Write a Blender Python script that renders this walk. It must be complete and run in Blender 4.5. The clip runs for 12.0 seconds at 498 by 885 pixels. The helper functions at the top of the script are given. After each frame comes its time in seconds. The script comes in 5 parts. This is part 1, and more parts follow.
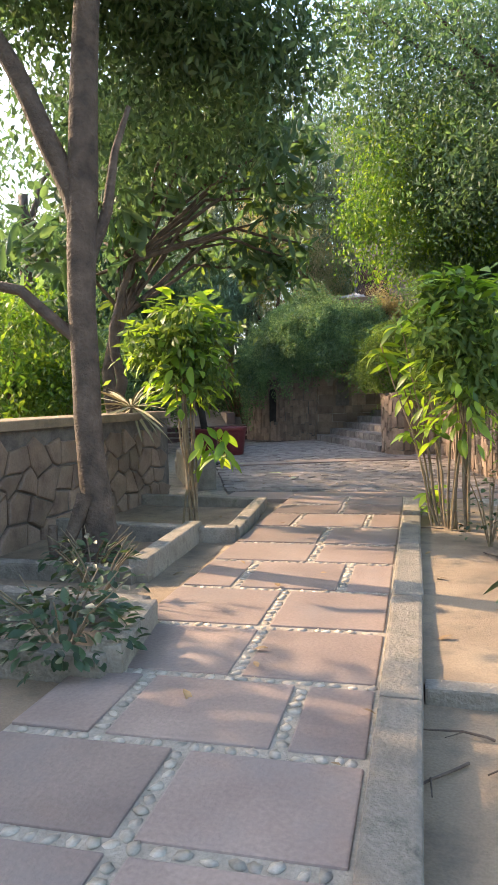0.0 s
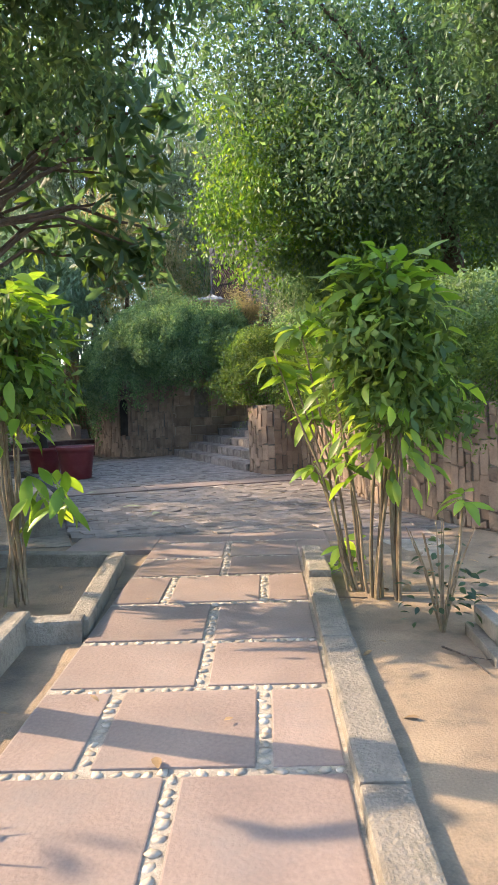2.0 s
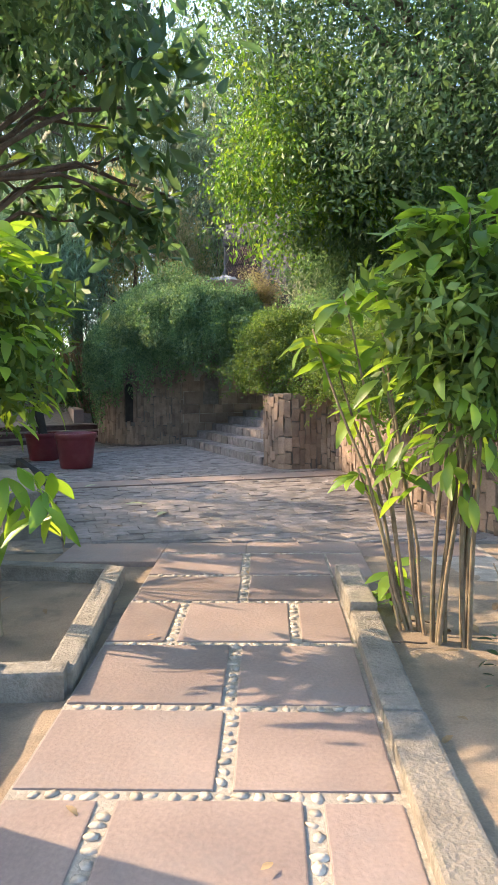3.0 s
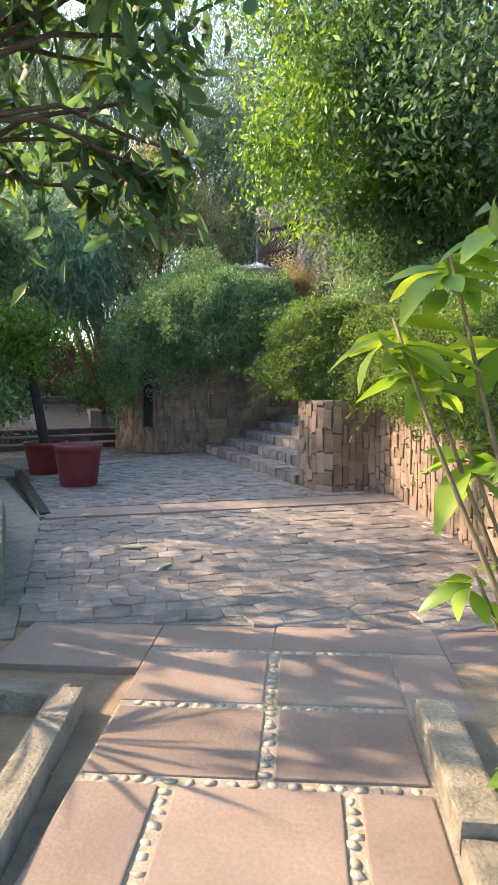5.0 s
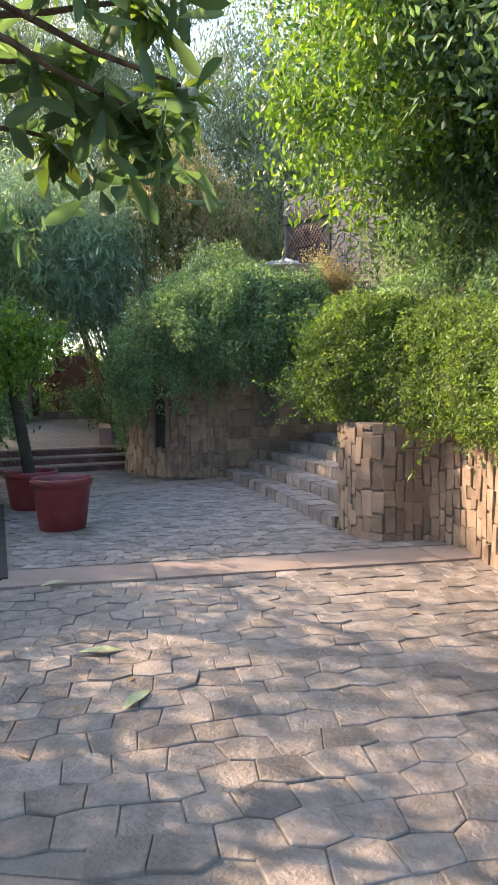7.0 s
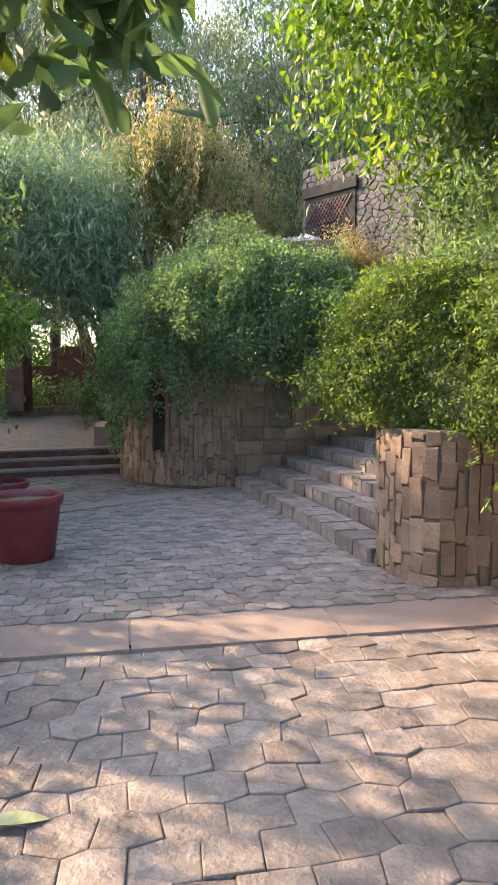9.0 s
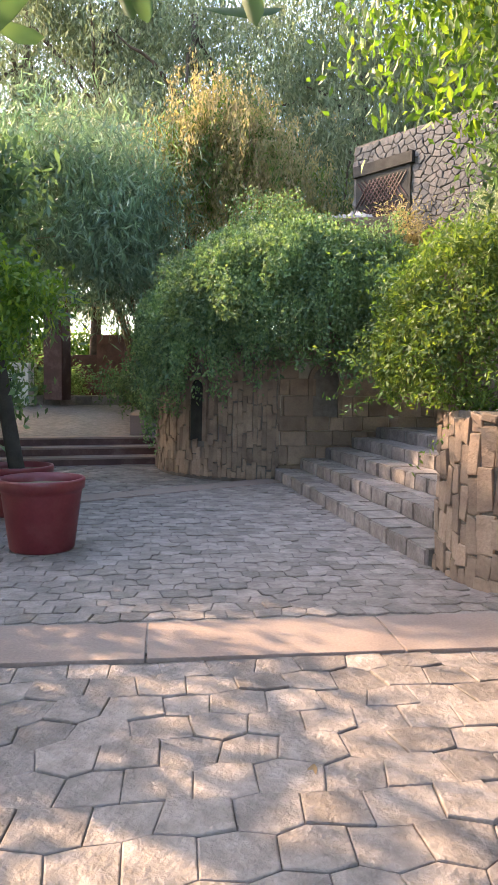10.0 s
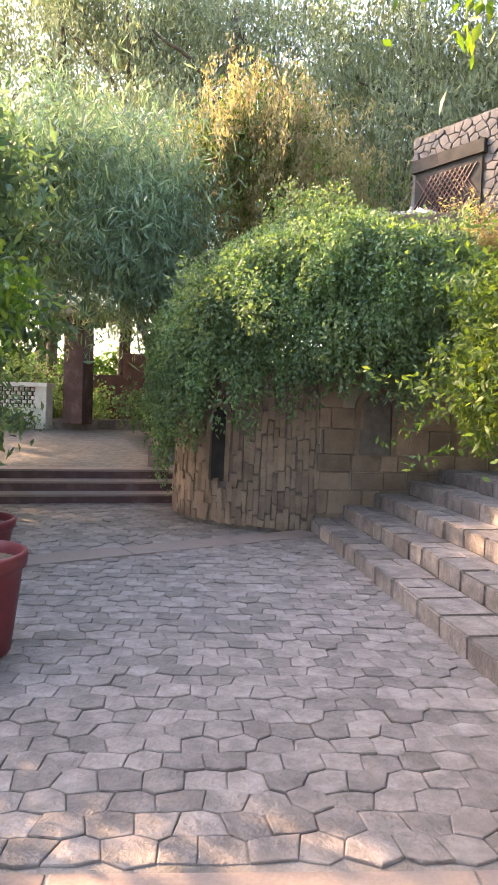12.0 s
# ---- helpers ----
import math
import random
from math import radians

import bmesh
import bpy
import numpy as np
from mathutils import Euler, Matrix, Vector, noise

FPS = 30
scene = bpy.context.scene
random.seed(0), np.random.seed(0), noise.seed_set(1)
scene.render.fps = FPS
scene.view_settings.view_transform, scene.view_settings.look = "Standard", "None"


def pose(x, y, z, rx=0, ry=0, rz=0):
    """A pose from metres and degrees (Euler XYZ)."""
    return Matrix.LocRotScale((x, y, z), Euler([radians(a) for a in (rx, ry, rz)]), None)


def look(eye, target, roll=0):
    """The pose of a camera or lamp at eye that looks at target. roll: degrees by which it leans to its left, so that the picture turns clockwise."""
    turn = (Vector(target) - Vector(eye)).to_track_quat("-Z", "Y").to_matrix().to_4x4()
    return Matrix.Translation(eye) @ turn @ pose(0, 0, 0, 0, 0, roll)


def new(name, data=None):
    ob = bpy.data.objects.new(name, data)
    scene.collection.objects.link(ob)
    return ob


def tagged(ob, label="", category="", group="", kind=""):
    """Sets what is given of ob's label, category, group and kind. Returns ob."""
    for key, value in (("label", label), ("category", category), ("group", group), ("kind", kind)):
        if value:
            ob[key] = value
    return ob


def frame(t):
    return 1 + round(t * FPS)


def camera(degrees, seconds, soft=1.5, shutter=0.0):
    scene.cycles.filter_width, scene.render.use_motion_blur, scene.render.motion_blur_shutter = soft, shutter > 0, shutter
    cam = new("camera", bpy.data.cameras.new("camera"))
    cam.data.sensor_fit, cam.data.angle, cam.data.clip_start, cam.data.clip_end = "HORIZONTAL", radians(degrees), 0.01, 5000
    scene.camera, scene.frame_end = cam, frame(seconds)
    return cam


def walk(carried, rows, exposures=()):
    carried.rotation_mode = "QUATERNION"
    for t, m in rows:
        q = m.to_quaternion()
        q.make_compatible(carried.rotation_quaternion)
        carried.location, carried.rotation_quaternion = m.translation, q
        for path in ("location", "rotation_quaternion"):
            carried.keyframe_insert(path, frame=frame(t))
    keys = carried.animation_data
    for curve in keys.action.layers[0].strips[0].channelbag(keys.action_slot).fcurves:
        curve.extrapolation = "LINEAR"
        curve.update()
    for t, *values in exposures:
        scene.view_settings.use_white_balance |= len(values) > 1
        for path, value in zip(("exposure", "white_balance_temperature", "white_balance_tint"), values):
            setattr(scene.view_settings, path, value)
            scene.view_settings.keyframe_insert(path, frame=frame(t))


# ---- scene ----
cam = camera(40.0, 12.0)
PATH = [
    (0, (0.177, 2.04, 1.215), (-0.304, 3.977, 1.089), -1.6),
    (0.5, (0.027, 2.408, 1.263), (-0.318, 4.372, 1.112), -2.4),
    (1, (-0.072, 2.844, 1.277), (-0.309, 4.822, 1.099), -2.5),
    (1.5, (-0.166, 3.261, 1.335), (-0.315, 5.248, 1.163), -2.3),
    (2, (-0.266, 3.805, 1.366), (-0.314, 5.8, 1.242), -2.0),
    (2.5, (-0.341, 4.32, 1.383), (-0.378, 6.314, 1.245), -1.3),
    (3, (-0.443, 4.777, 1.382), (-0.507, 6.769, 1.22), -0.5),
    (5, (-0.484, 6.638, 1.514), (-0.646, 8.624, 1.339), -0.2),
    (5.5, (-0.495, 7.156, 1.547), (-0.699, 9.139, 1.383), -0.4),
    (6, (-0.563, 7.687, 1.596), (-0.792, 9.668, 1.444), -0.5),
    (6.5, (-0.58, 8.222, 1.606), (-0.83, 10.201, 1.456), -0.5),
    (8.5, (-0.786, 9.992, 1.596), (-1.03, 11.972, 1.454), -0.5),
    (9, (-0.836, 10.415, 1.611), (-1.117, 12.388, 1.449), -0.0),
    (9.5, (-0.858, 10.775, 1.53), (-1.198, 12.737, 1.347), 0.3),
    (10, (-0.931, 11.087, 1.425), (-1.333, 13.039, 1.258), 0.9),
    (10.5, (-1.006, 11.48, 1.357), (-1.466, 13.42, 1.192), 1.5),
    (11, (-1.02, 11.932, 1.398), (-1.511, 13.867, 1.27), 1.8),
    (11.5, (-1.109, 12.479, 1.475), (-1.62, 14.41, 1.375), 1.8),
    (12, (-1.162, 12.955, 1.517), (-1.693, 14.881, 1.411), 1.9),
]
walk(cam, [(t, look(eye, target, roll)) for t, eye, target, roll in PATH], [(t, stops, kelvin, tint) for t, stops, kelvin, tint in ((0.0, 2.1, 6350, 11), (2.5, 2.25, 5900, 9), (5.5, 2.42, 5900, 9), (8.5, 2.5, 6350, 14), (10.5, 2.8, 6500, 15), (11.5, 2.95, 6700, 17), (12.0, 3.15, 7000, 22))])

# ---- world, sun, exposure ----
world = bpy.data.worlds.new("sky")
scene.world = world
world.use_nodes = True
wn = world.node_tree.nodes
sky = wn.new("ShaderNodeTexSky")
sky.sky_type, sky.sun_disc = "NISHITA", False
SUN_UP, SUN_X, SUN_Y = 33.0, -0.95, 0.30
sky.sun_elevation = radians(SUN_UP)
sky.sun_rotation = math.atan2(SUN_X, SUN_Y)
sky.air_density, sky.dust_density = 1.2, 2.5
wn["Background"].inputs["Strength"].default_value = 0.15
world.node_tree.links.new(sky.outputs[0], wn["Background"].inputs["Color"])
sun = new("sun", bpy.data.lights.new("sun", "SUN"))
sun.data.energy, sun.data.angle, sun.data.color = 2.6, radians(0.6), (1.0, 0.72, 0.43)
sun_h = Vector((SUN_X, SUN_Y, 0)).normalized() * math.cos(radians(SUN_UP))
sun_to = Vector((sun_h.x, sun_h.y, math.sin(radians(SUN_UP))))
sun.matrix_world = look(sun_to * 60, (0, 0, 0))
rng = random.Random(7)
nrng = np.random.default_rng(11)


# ---- materials ----
def node_mat(name):
    m = bpy.data.materials.new(name)
    m.use_nodes = True
    t = m.node_tree
    return m, t.nodes, t.links, t.nodes["Principled BSDF"]


def surface(name, dark, light, rough=0.85, scale=6.0, fine=60.0, bump=0.4, spots=None, spot_scale=3.0, vary=0.25, island=False, spot_amount=0.5, bump_dist=0.01):
    """A weathered mineral or painted surface: two tones, grain, stains, relief, and a tone of its own for each piece."""
    m, n, l, b = node_mat(name)
    big, small = n.new("ShaderNodeTexNoise"), n.new("ShaderNodeTexNoise")
    big.inputs["Scale"].default_value, big.inputs["Detail"].default_value = scale, 6
    small.inputs["Scale"].default_value, small.inputs["Detail"].default_value = fine, 5
    geo = n.new("ShaderNodeNewGeometry")
    for x in (big, small):
        l.new(geo.outputs["Position"], x.inputs["Vector"])
    ramp = n.new("ShaderNodeValToRGB")
    ramp.color_ramp.elements[0].position, ramp.color_ramp.elements[1].position = 0.3, 0.72
    ramp.color_ramp.elements[0].color, ramp.color_ramp.elements[1].color = (*dark, 1), (*light, 1)
    l.new(big.outputs["Fac"], ramp.inputs["Fac"])
    mix = n.new("ShaderNodeMix")
    mix.data_type, mix.blend_type = "RGBA", "OVERLAY"
    mix.inputs["Factor"].default_value = 0.55
    l.new(ramp.outputs["Color"], mix.inputs["A"])
    gray = n.new("ShaderNodeValToRGB")
    gray.color_ramp.elements[0].color, gray.color_ramp.elements[1].color = (0.25, 0.25, 0.25, 1), (0.75, 0.75, 0.75, 1)
    l.new(small.outputs["Fac"], gray.inputs["Fac"])
    l.new(gray.outputs["Color"], mix.inputs["B"])
    out = mix.outputs["Result"]
    if spots:
        sp = n.new("ShaderNodeTexNoise")
        sp.inputs["Scale"].default_value, sp.inputs["Detail"].default_value = spot_scale, 8
        sp.inputs["Roughness"].default_value = 0.7
        l.new(geo.outputs["Position"], sp.inputs["Vector"])
        sr = n.new("ShaderNodeValToRGB")
        sr.color_ramp.elements[0].position, sr.color_ramp.elements[1].position = 0.5, 0.68
        sr.color_ramp.elements[1].color = (spot_amount, spot_amount, spot_amount, 1)
        l.new(sp.outputs["Fac"], sr.inputs["Fac"])
        m2 = n.new("ShaderNodeMix")
        m2.data_type = "RGBA"
        l.new(sr.outputs["Color"], m2.inputs["Factor"])
        l.new(out, m2.inputs["A"])
        m2.inputs["B"].default_value = (*spots, 1)
        out = m2.outputs["Result"]
    hsv = n.new("ShaderNodeHueSaturation")
    mr = n.new("ShaderNodeMapRange")
    mr.inputs["To Min"].default_value, mr.inputs["To Max"].default_value = 1 - vary, 1 + vary
    if island:
        l.new(geo.outputs["Random Per Island"], mr.inputs["Value"])
    else:
        oi = n.new("ShaderNodeObjectInfo")
        l.new(oi.outputs["Random"], mr.inputs["Value"])
    l.new(mr.outputs["Result"], hsv.inputs["Value"])
    l.new(out, hsv.inputs["Color"])
    l.new(hsv.outputs["Color"], b.inputs["Base Color"])
    b.inputs["Roughness"].default_value = rough
    bp = n.new("ShaderNodeBump")
    bp.inputs["Strength"].default_value, bp.inputs["Distance"].default_value = bump, bump_dist
    add = n.new("ShaderNodeMath")
    add.operation = "ADD"
    l.new(big.outputs["Fac"], add.inputs[0])
    l.new(small.outputs["Fac"], add.inputs[1])
    l.new(add.outputs[0], bp.inputs["Height"])
    l.new(bp.outputs["Normal"], b.inputs["Normal"])
    return m


def leaf_mat(name, a, b_, c, glow=0.45, rough=0.5, objects=False, through_tint=(1.9, 1.7, 0.6)):
    """Leaves: three greens that vary leaf by leaf, light passing through the blade."""
    m, n, l, b = node_mat(name)
    geo = n.new("ShaderNodeNewGeometry")
    r = n.new("ShaderNodeValToRGB")
    r.color_ramp.elements[0].color, r.color_ramp.elements[1].color = (*a, 1), (*c, 1)
    e = r.color_ramp.elements.new(0.55)
    e.color = (*b_, 1)
    if objects:
        oi = n.new("ShaderNodeObjectInfo")
        l.new(oi.outputs["Random"], r.inputs["Fac"])
    else:
        l.new(geo.outputs["Random Per Island"], r.inputs["Fac"])
    big = n.new("ShaderNodeTexNoise")
    big.inputs["Scale"].default_value = 1.3
    l.new(geo.outputs["Position"], big.inputs["Vector"])
    mr = n.new("ShaderNodeMapRange")
    mr.inputs["From Min"].default_value, mr.inputs["From Max"].default_value = 0.3, 0.7
    mr.inputs["To Min"].default_value, mr.inputs["To Max"].default_value = 0.7, 1.3
    l.new(big.outputs["Fac"], mr.inputs["Value"])
    hsv = n.new("ShaderNodeHueSaturation")
    l.new(mr.outputs["Result"], hsv.inputs["Value"])
    l.new(r.outputs["Color"], hsv.inputs["Color"])
    l.new(hsv.outputs["Color"], b.inputs["Base Color"])
    b.inputs["Roughness"].default_value = rough
    tr = n.new("ShaderNodeBsdfTranslucent")
    br = n.new("ShaderNodeMix")
    br.data_type, br.blend_type = "RGBA", "MULTIPLY"
    br.inputs["Factor"].default_value = 1.0
    br.inputs["B"].default_value = (*through_tint, 1)
    l.new(hsv.outputs["Color"], br.inputs["A"])
    l.new(br.outputs["Result"], tr.inputs["Color"])
    ms = n.new("ShaderNodeMixShader")
    ms.inputs["Fac"].default_value = glow
    l.new(b.outputs[0], ms.inputs[1])
    l.new(tr.outputs[0], ms.inputs[2])
    l.new(ms.outputs[0], n["Material Output"].inputs["Surface"])
    return m


M_sand = surface("sandy_soil", (0.19, 0.137, 0.091), (0.31, 0.232, 0.152), 0.95, 2.2, 90, 0.4, (0.12, 0.095, 0.07), 4.0, 0.0, False, 0.75, 0.015)
M_earth = surface("forest_floor", (0.10, 0.075, 0.05), (0.2, 0.15, 0.09), 0.95, 2.0, 40, 0.7, (0.05, 0.07, 0.02), 1.5, 0.0)
M_slab = surface("red_sandstone", (0.188, 0.138, 0.118), (0.278, 0.207, 0.172), 0.6, 1.9, 55, 0.3, (0.2, 0.165, 0.15), 1.6, 0.2, False, 0.8)
M_band = surface("pink_stone_band", (0.205, 0.153, 0.133), (0.285, 0.216, 0.188), 0.75, 2.0, 60, 0.3, (0.19, 0.16, 0.145), 2.0, 0.1, False, 0.8)
M_pebble = surface("cream_pebble", (0.3, 0.255, 0.2), (0.46, 0.4, 0.325), 0.7, 12, 90, 0.2, (0.25, 0.2, 0.15), 9, 0.25)
M_pebble_i = surface("cream_pebble_fill", (0.3, 0.255, 0.2), (0.46, 0.4, 0.325), 0.7, 12, 90, 0.2, (0.25, 0.2, 0.15), 9, 0.25, True)
M_court_joint = surface("sandy_court_joint", (0.13, 0.113, 0.1), (0.25, 0.22, 0.2), 0.95, 3, 70, 0.8, vary=0.0)
M_mortar = surface("mortar", (0.25, 0.215, 0.17), (0.38, 0.33, 0.265), 0.95, 10, 80, 0.6, vary=0.0)
M_concrete = surface("old_concrete", (0.15, 0.128, 0.1), (0.34, 0.295, 0.24), 0.9, 4.5, 55, 0.6, (0.075, 0.072, 0.05), 4.5, 0.15, False, 0.9, 0.02)
M_cobble = surface("grey_cobble", (0.138, 0.116, 0.106), (0.275, 0.231, 0.211), 0.62, 9.0, 38, 1.0, (0.14, 0.115, 0.1), 5, 0.28, False, 0.7, 0.012)
M_cobble_i = surface("grey_cobble_fill", (0.138, 0.116, 0.106), (0.275, 0.231, 0.211), 0.62, 9.0, 38, 1.0, (0.14, 0.115, 0.1), 5, 0.28, True, 0.7, 0.012)
M_joint = surface("dark_joint", (0.09, 0.078, 0.068), (0.17, 0.145, 0.125), 0.95, 10, 80, 0.6, vary=0.0)
M_wallstone = surface("quartzite_wall", (0.15, 0.1, 0.072), (0.3, 0.215, 0.155), 0.85, 5.0, 45, 0.8, (0.09, 0.07, 0.055), 2.5, 0.27)
M_wallstone_i = surface("quartzite_wall_fill", (0.15, 0.1, 0.072), (0.3, 0.215, 0.155), 0.85, 5.0, 45, 0.8, (0.09, 0.07, 0.055), 2.5, 0.27, True)
M_greystone_i = surface("grey_rubble_fill", (0.06, 0.058, 0.06), (0.12, 0.115, 0.115), 0.85, 4.0, 40, 0.9, (0.13, 0.09, 0.08), 2.0, 0.3, True)
# near-black: paints in shade of niches, window and court edge; also dark wood
M_darkbox = surface("shade_and_dark_wood", (0.02, 0.018, 0.015), (0.05, 0.045, 0.04), 0.95, 5, 50, 0.3, vary=0.0)
M_pot = surface("maroon_plastic", (0.115, 0.016, 0.022), (0.16, 0.024, 0.03), 0.45, 4, 50, 0.08, (0.2, 0.08, 0.075), 3.0, 0.1, False, 0.3)
M_bark = surface("grey_brown_bark", (0.055, 0.038, 0.028), (0.15, 0.105, 0.075), 0.9, 7, 40, 0.9, (0.13, 0.092, 0.068), 4, 0.1, False, 0.5, 0.02)
M_stem = surface("tan_stem", (0.13, 0.09, 0.055), (0.26, 0.19, 0.115), 0.8, 12, 60, 0.4, (0.12, 0.14, 0.05), 8, 0.2)
M_redstep = surface("dark_red_step", (0.06, 0.028, 0.028), (0.11, 0.05, 0.048), 0.6, 3, 60, 0.2, (0.2, 0.15, 0.13), 3, 0.1)
M_white = surface("white_paint", (0.62, 0.62, 0.6), (0.78, 0.78, 0.76), 0.7, 4, 50, 0.2, (0.4, 0.38, 0.34), 3, 0.0)
M_brickred = surface("red_brick_wall", (0.12, 0.06, 0.045), (0.2, 0.1, 0.075), 0.9, 5, 50, 0.4, (0.06, 0.04, 0.035), 3, 0.2)
M_cloth = surface("grey_tarpaulin", (0.06, 0.065, 0.075), (0.3, 0.31, 0.33), 0.6, 5, 60, 0.3, vary=0.0)
M_grass = surface("sunlit_lawn", (0.12, 0.2, 0.03), (0.22, 0.32, 0.06), 0.9, 3, 90, 0.6, (0.3, 0.28, 0.08), 1.0, 0.0)
M_deadleaf = surface("dry_leaf", (0.2, 0.12, 0.05), (0.38, 0.25, 0.12), 0.8, 9, 60, 0.2, vary=0.35)
L_canopy = leaf_mat("canopy_leaves", (0.062, 0.108, 0.062), (0.098, 0.155, 0.082), (0.14, 0.195, 0.09), 0.45, 0.6, False, (1.5, 1.6, 0.85))
L_bright = leaf_mat("bright_leaves", (0.05, 0.11, 0.02), (0.09, 0.18, 0.03), (0.17, 0.25, 0.04), 0.5)
L_hedge = leaf_mat("creeper_leaves", (0.08, 0.142, 0.076), (0.138, 0.222, 0.114), (0.22, 0.3, 0.152), 0.4, 0.6, False, (1.6, 1.6, 0.7))
L_lime = leaf_mat("lime_leaves", (0.06, 0.11, 0.03), (0.105, 0.17, 0.042), (0.18, 0.24, 0.06), 0.45, 0.6, False, (1.65, 1.6, 0.6))
L_bamboo = leaf_mat("bamboo_leaves", (0.1, 0.16, 0.1), (0.16, 0.235, 0.15), (0.2, 0.27, 0.17), 0.35, 0.5, False, (1.4, 1.5, 1.0))
# paled and greyed so the leaf colour carries the distant haze
L_feather = leaf_mat("hazed_feathery_leaves", (0.13, 0.16, 0.1), (0.19, 0.23, 0.145), (0.27, 0.29, 0.2), 0.45, 0.8, False, (1.4, 1.4, 0.95))
L_yellow = leaf_mat("yellowing_vines", (0.22, 0.22, 0.095), (0.33, 0.29, 0.145), (0.4, 0.31, 0.19), 0.45, 0.7, False, (1.4, 1.3, 0.8))
L_big = leaf_mat("large_leaves", (0.05, 0.09, 0.035), (0.075, 0.13, 0.04), (0.12, 0.17, 0.05), 0.45, 0.4, True)
L_shrub = leaf_mat("shrub_leaves", (0.12, 0.22, 0.03), (0.19, 0.32, 0.045), (0.3, 0.42, 0.07), 0.5, 0.4, True)
L_dark = leaf_mat("dark_shrub_leaves", (0.025, 0.045, 0.025), (0.04, 0.07, 0.035), (0.06, 0.1, 0.045), 0.3, 0.4, True)


# ---- builders ----
def mesh_of(name, verts, faces, material, smooth=False):
    me = bpy.data.meshes.new(name)
    me.from_pydata([tuple(v) for v in verts], [], [tuple(f) for f in faces])
    if smooth:
        me.polygons.foreach_set("use_smooth", [True] * len(me.polygons))
    me.materials.append(material)
    return me


def part(name, bm, material, parent=None, label=""):
    """Links a bmesh, or a ready mesh, as ONE mesh object under a thing or part."""
    if isinstance(bm, bpy.types.Mesh):
        me = bm
    else:
        me = bpy.data.meshes.new(name)
        bm.to_mesh(me)
        bm.free()
        me.materials.append(material)
    ob = new(name, me)
    if parent is not None:
        ob.parent = parent
        ob.matrix_parent_inverse = parent.matrix_basis.inverted()
    if label:
        ob["label"] = label
    return ob


def thing(name, at, label, category, group="", kind=""):
    ob = new(name)
    ob.empty_display_size = 0.1
    ob.matrix_basis = Matrix.Translation(at)
    return tagged(ob, label, category, group, kind)


def prism(poly, z0, z1, bevel=0.0):
    """A block over a plan polygon (counter-clockwise)."""
    bm = bmesh.new()
    lo = [bm.verts.new((x, y, z0)) for x, y in poly]
    hi = [bm.verts.new((x, y, z1)) for x, y in poly]
    bm.faces.new(hi)
    bm.faces.new(lo[::-1])
    k = len(poly)
    for i in range(k):
        bm.faces.new((lo[i], lo[(i + 1) % k], hi[(i + 1) % k], hi[i]))
    if bevel:
        edges = [e for e in bm.edges if all(v in hi for v in e.verts)]
        bmesh.ops.bevel(bm, geom=edges, offset=bevel, segments=2, affect="EDGES", profile=0.6)
    return bm


def box(x0, x1, y0, y1, z0, z1, bevel=0.01):
    bm = prism([(x0, y0), (x1, y0), (x1, y1), (x0, y1)], z0, z1)
    if bevel:
        bmesh.ops.bevel(bm, geom=bm.edges[:], offset=bevel, segments=2, affect="EDGES", profile=0.6)
    return bm


def strip(a, b, half, z0, z1, bevel=0.01):
    """A bar along a plan line from a to b."""
    a, b = Vector(a), Vector(b)
    d = (b - a).normalized()
    n = Vector((-d.y, d.x)) * half
    return prism([tuple(a - n), tuple(b - n), tuple(b + n), tuple(a + n)], z0, z1, bevel)


def rough_up(bm, amount, scale=3.0):
    for v in bm.verts:
        v.co += noise.noise_vector(v.co * scale) * amount
    return bm


def tube(points, radii, sides=8, cap=True):
    """A tapering limb along points; returns verts and faces."""
    verts, faces = [], []
    for i, p in enumerate(points):
        p = Vector(p)
        d = (Vector(points[min(i + 1, len(points) - 1)]) - Vector(points[max(i - 1, 0)])).normalized()
        u = d.cross(Vector((0.3, 0.9, 0.1))).normalized()
        w = d.cross(u)
        for k in range(sides):
            t = 2 * math.pi * k / sides
            verts.append(p + (u * math.cos(t) + w * math.sin(t)) * radii[i])
    for i in range(len(points) - 1):
        for k in range(sides):
            a, b = i * sides + k, i * sides + (k + 1) % sides
            faces.append((a, a + sides, b + sides, b))
    if cap:
        faces.append(tuple(range((len(points) - 1) * sides, len(points) * sides))[::-1])
    return verts, faces


def limb(name, points, radii, material, parent, sides=8, wob=0.0):
    pts = []
    for i in range(len(points) - 1):
        a, b = Vector(points[i]), Vector(points[i + 1])
        for s in range(4):
            pts.append(a.lerp(b, s / 4))
    pts.append(Vector(points[-1]))
    rad = np.interp(np.linspace(0, len(points) - 1, len(pts)), range(len(points)), radii)
    if wob:
        pts = [p + noise.noise_vector(p * 1.7) * wob * (0 if i == 0 else 1) for i, p in enumerate(pts)]
    v, f = tube(pts, rad, sides)
    return part(name, mesh_of(name, v, f, material, True), None, parent)


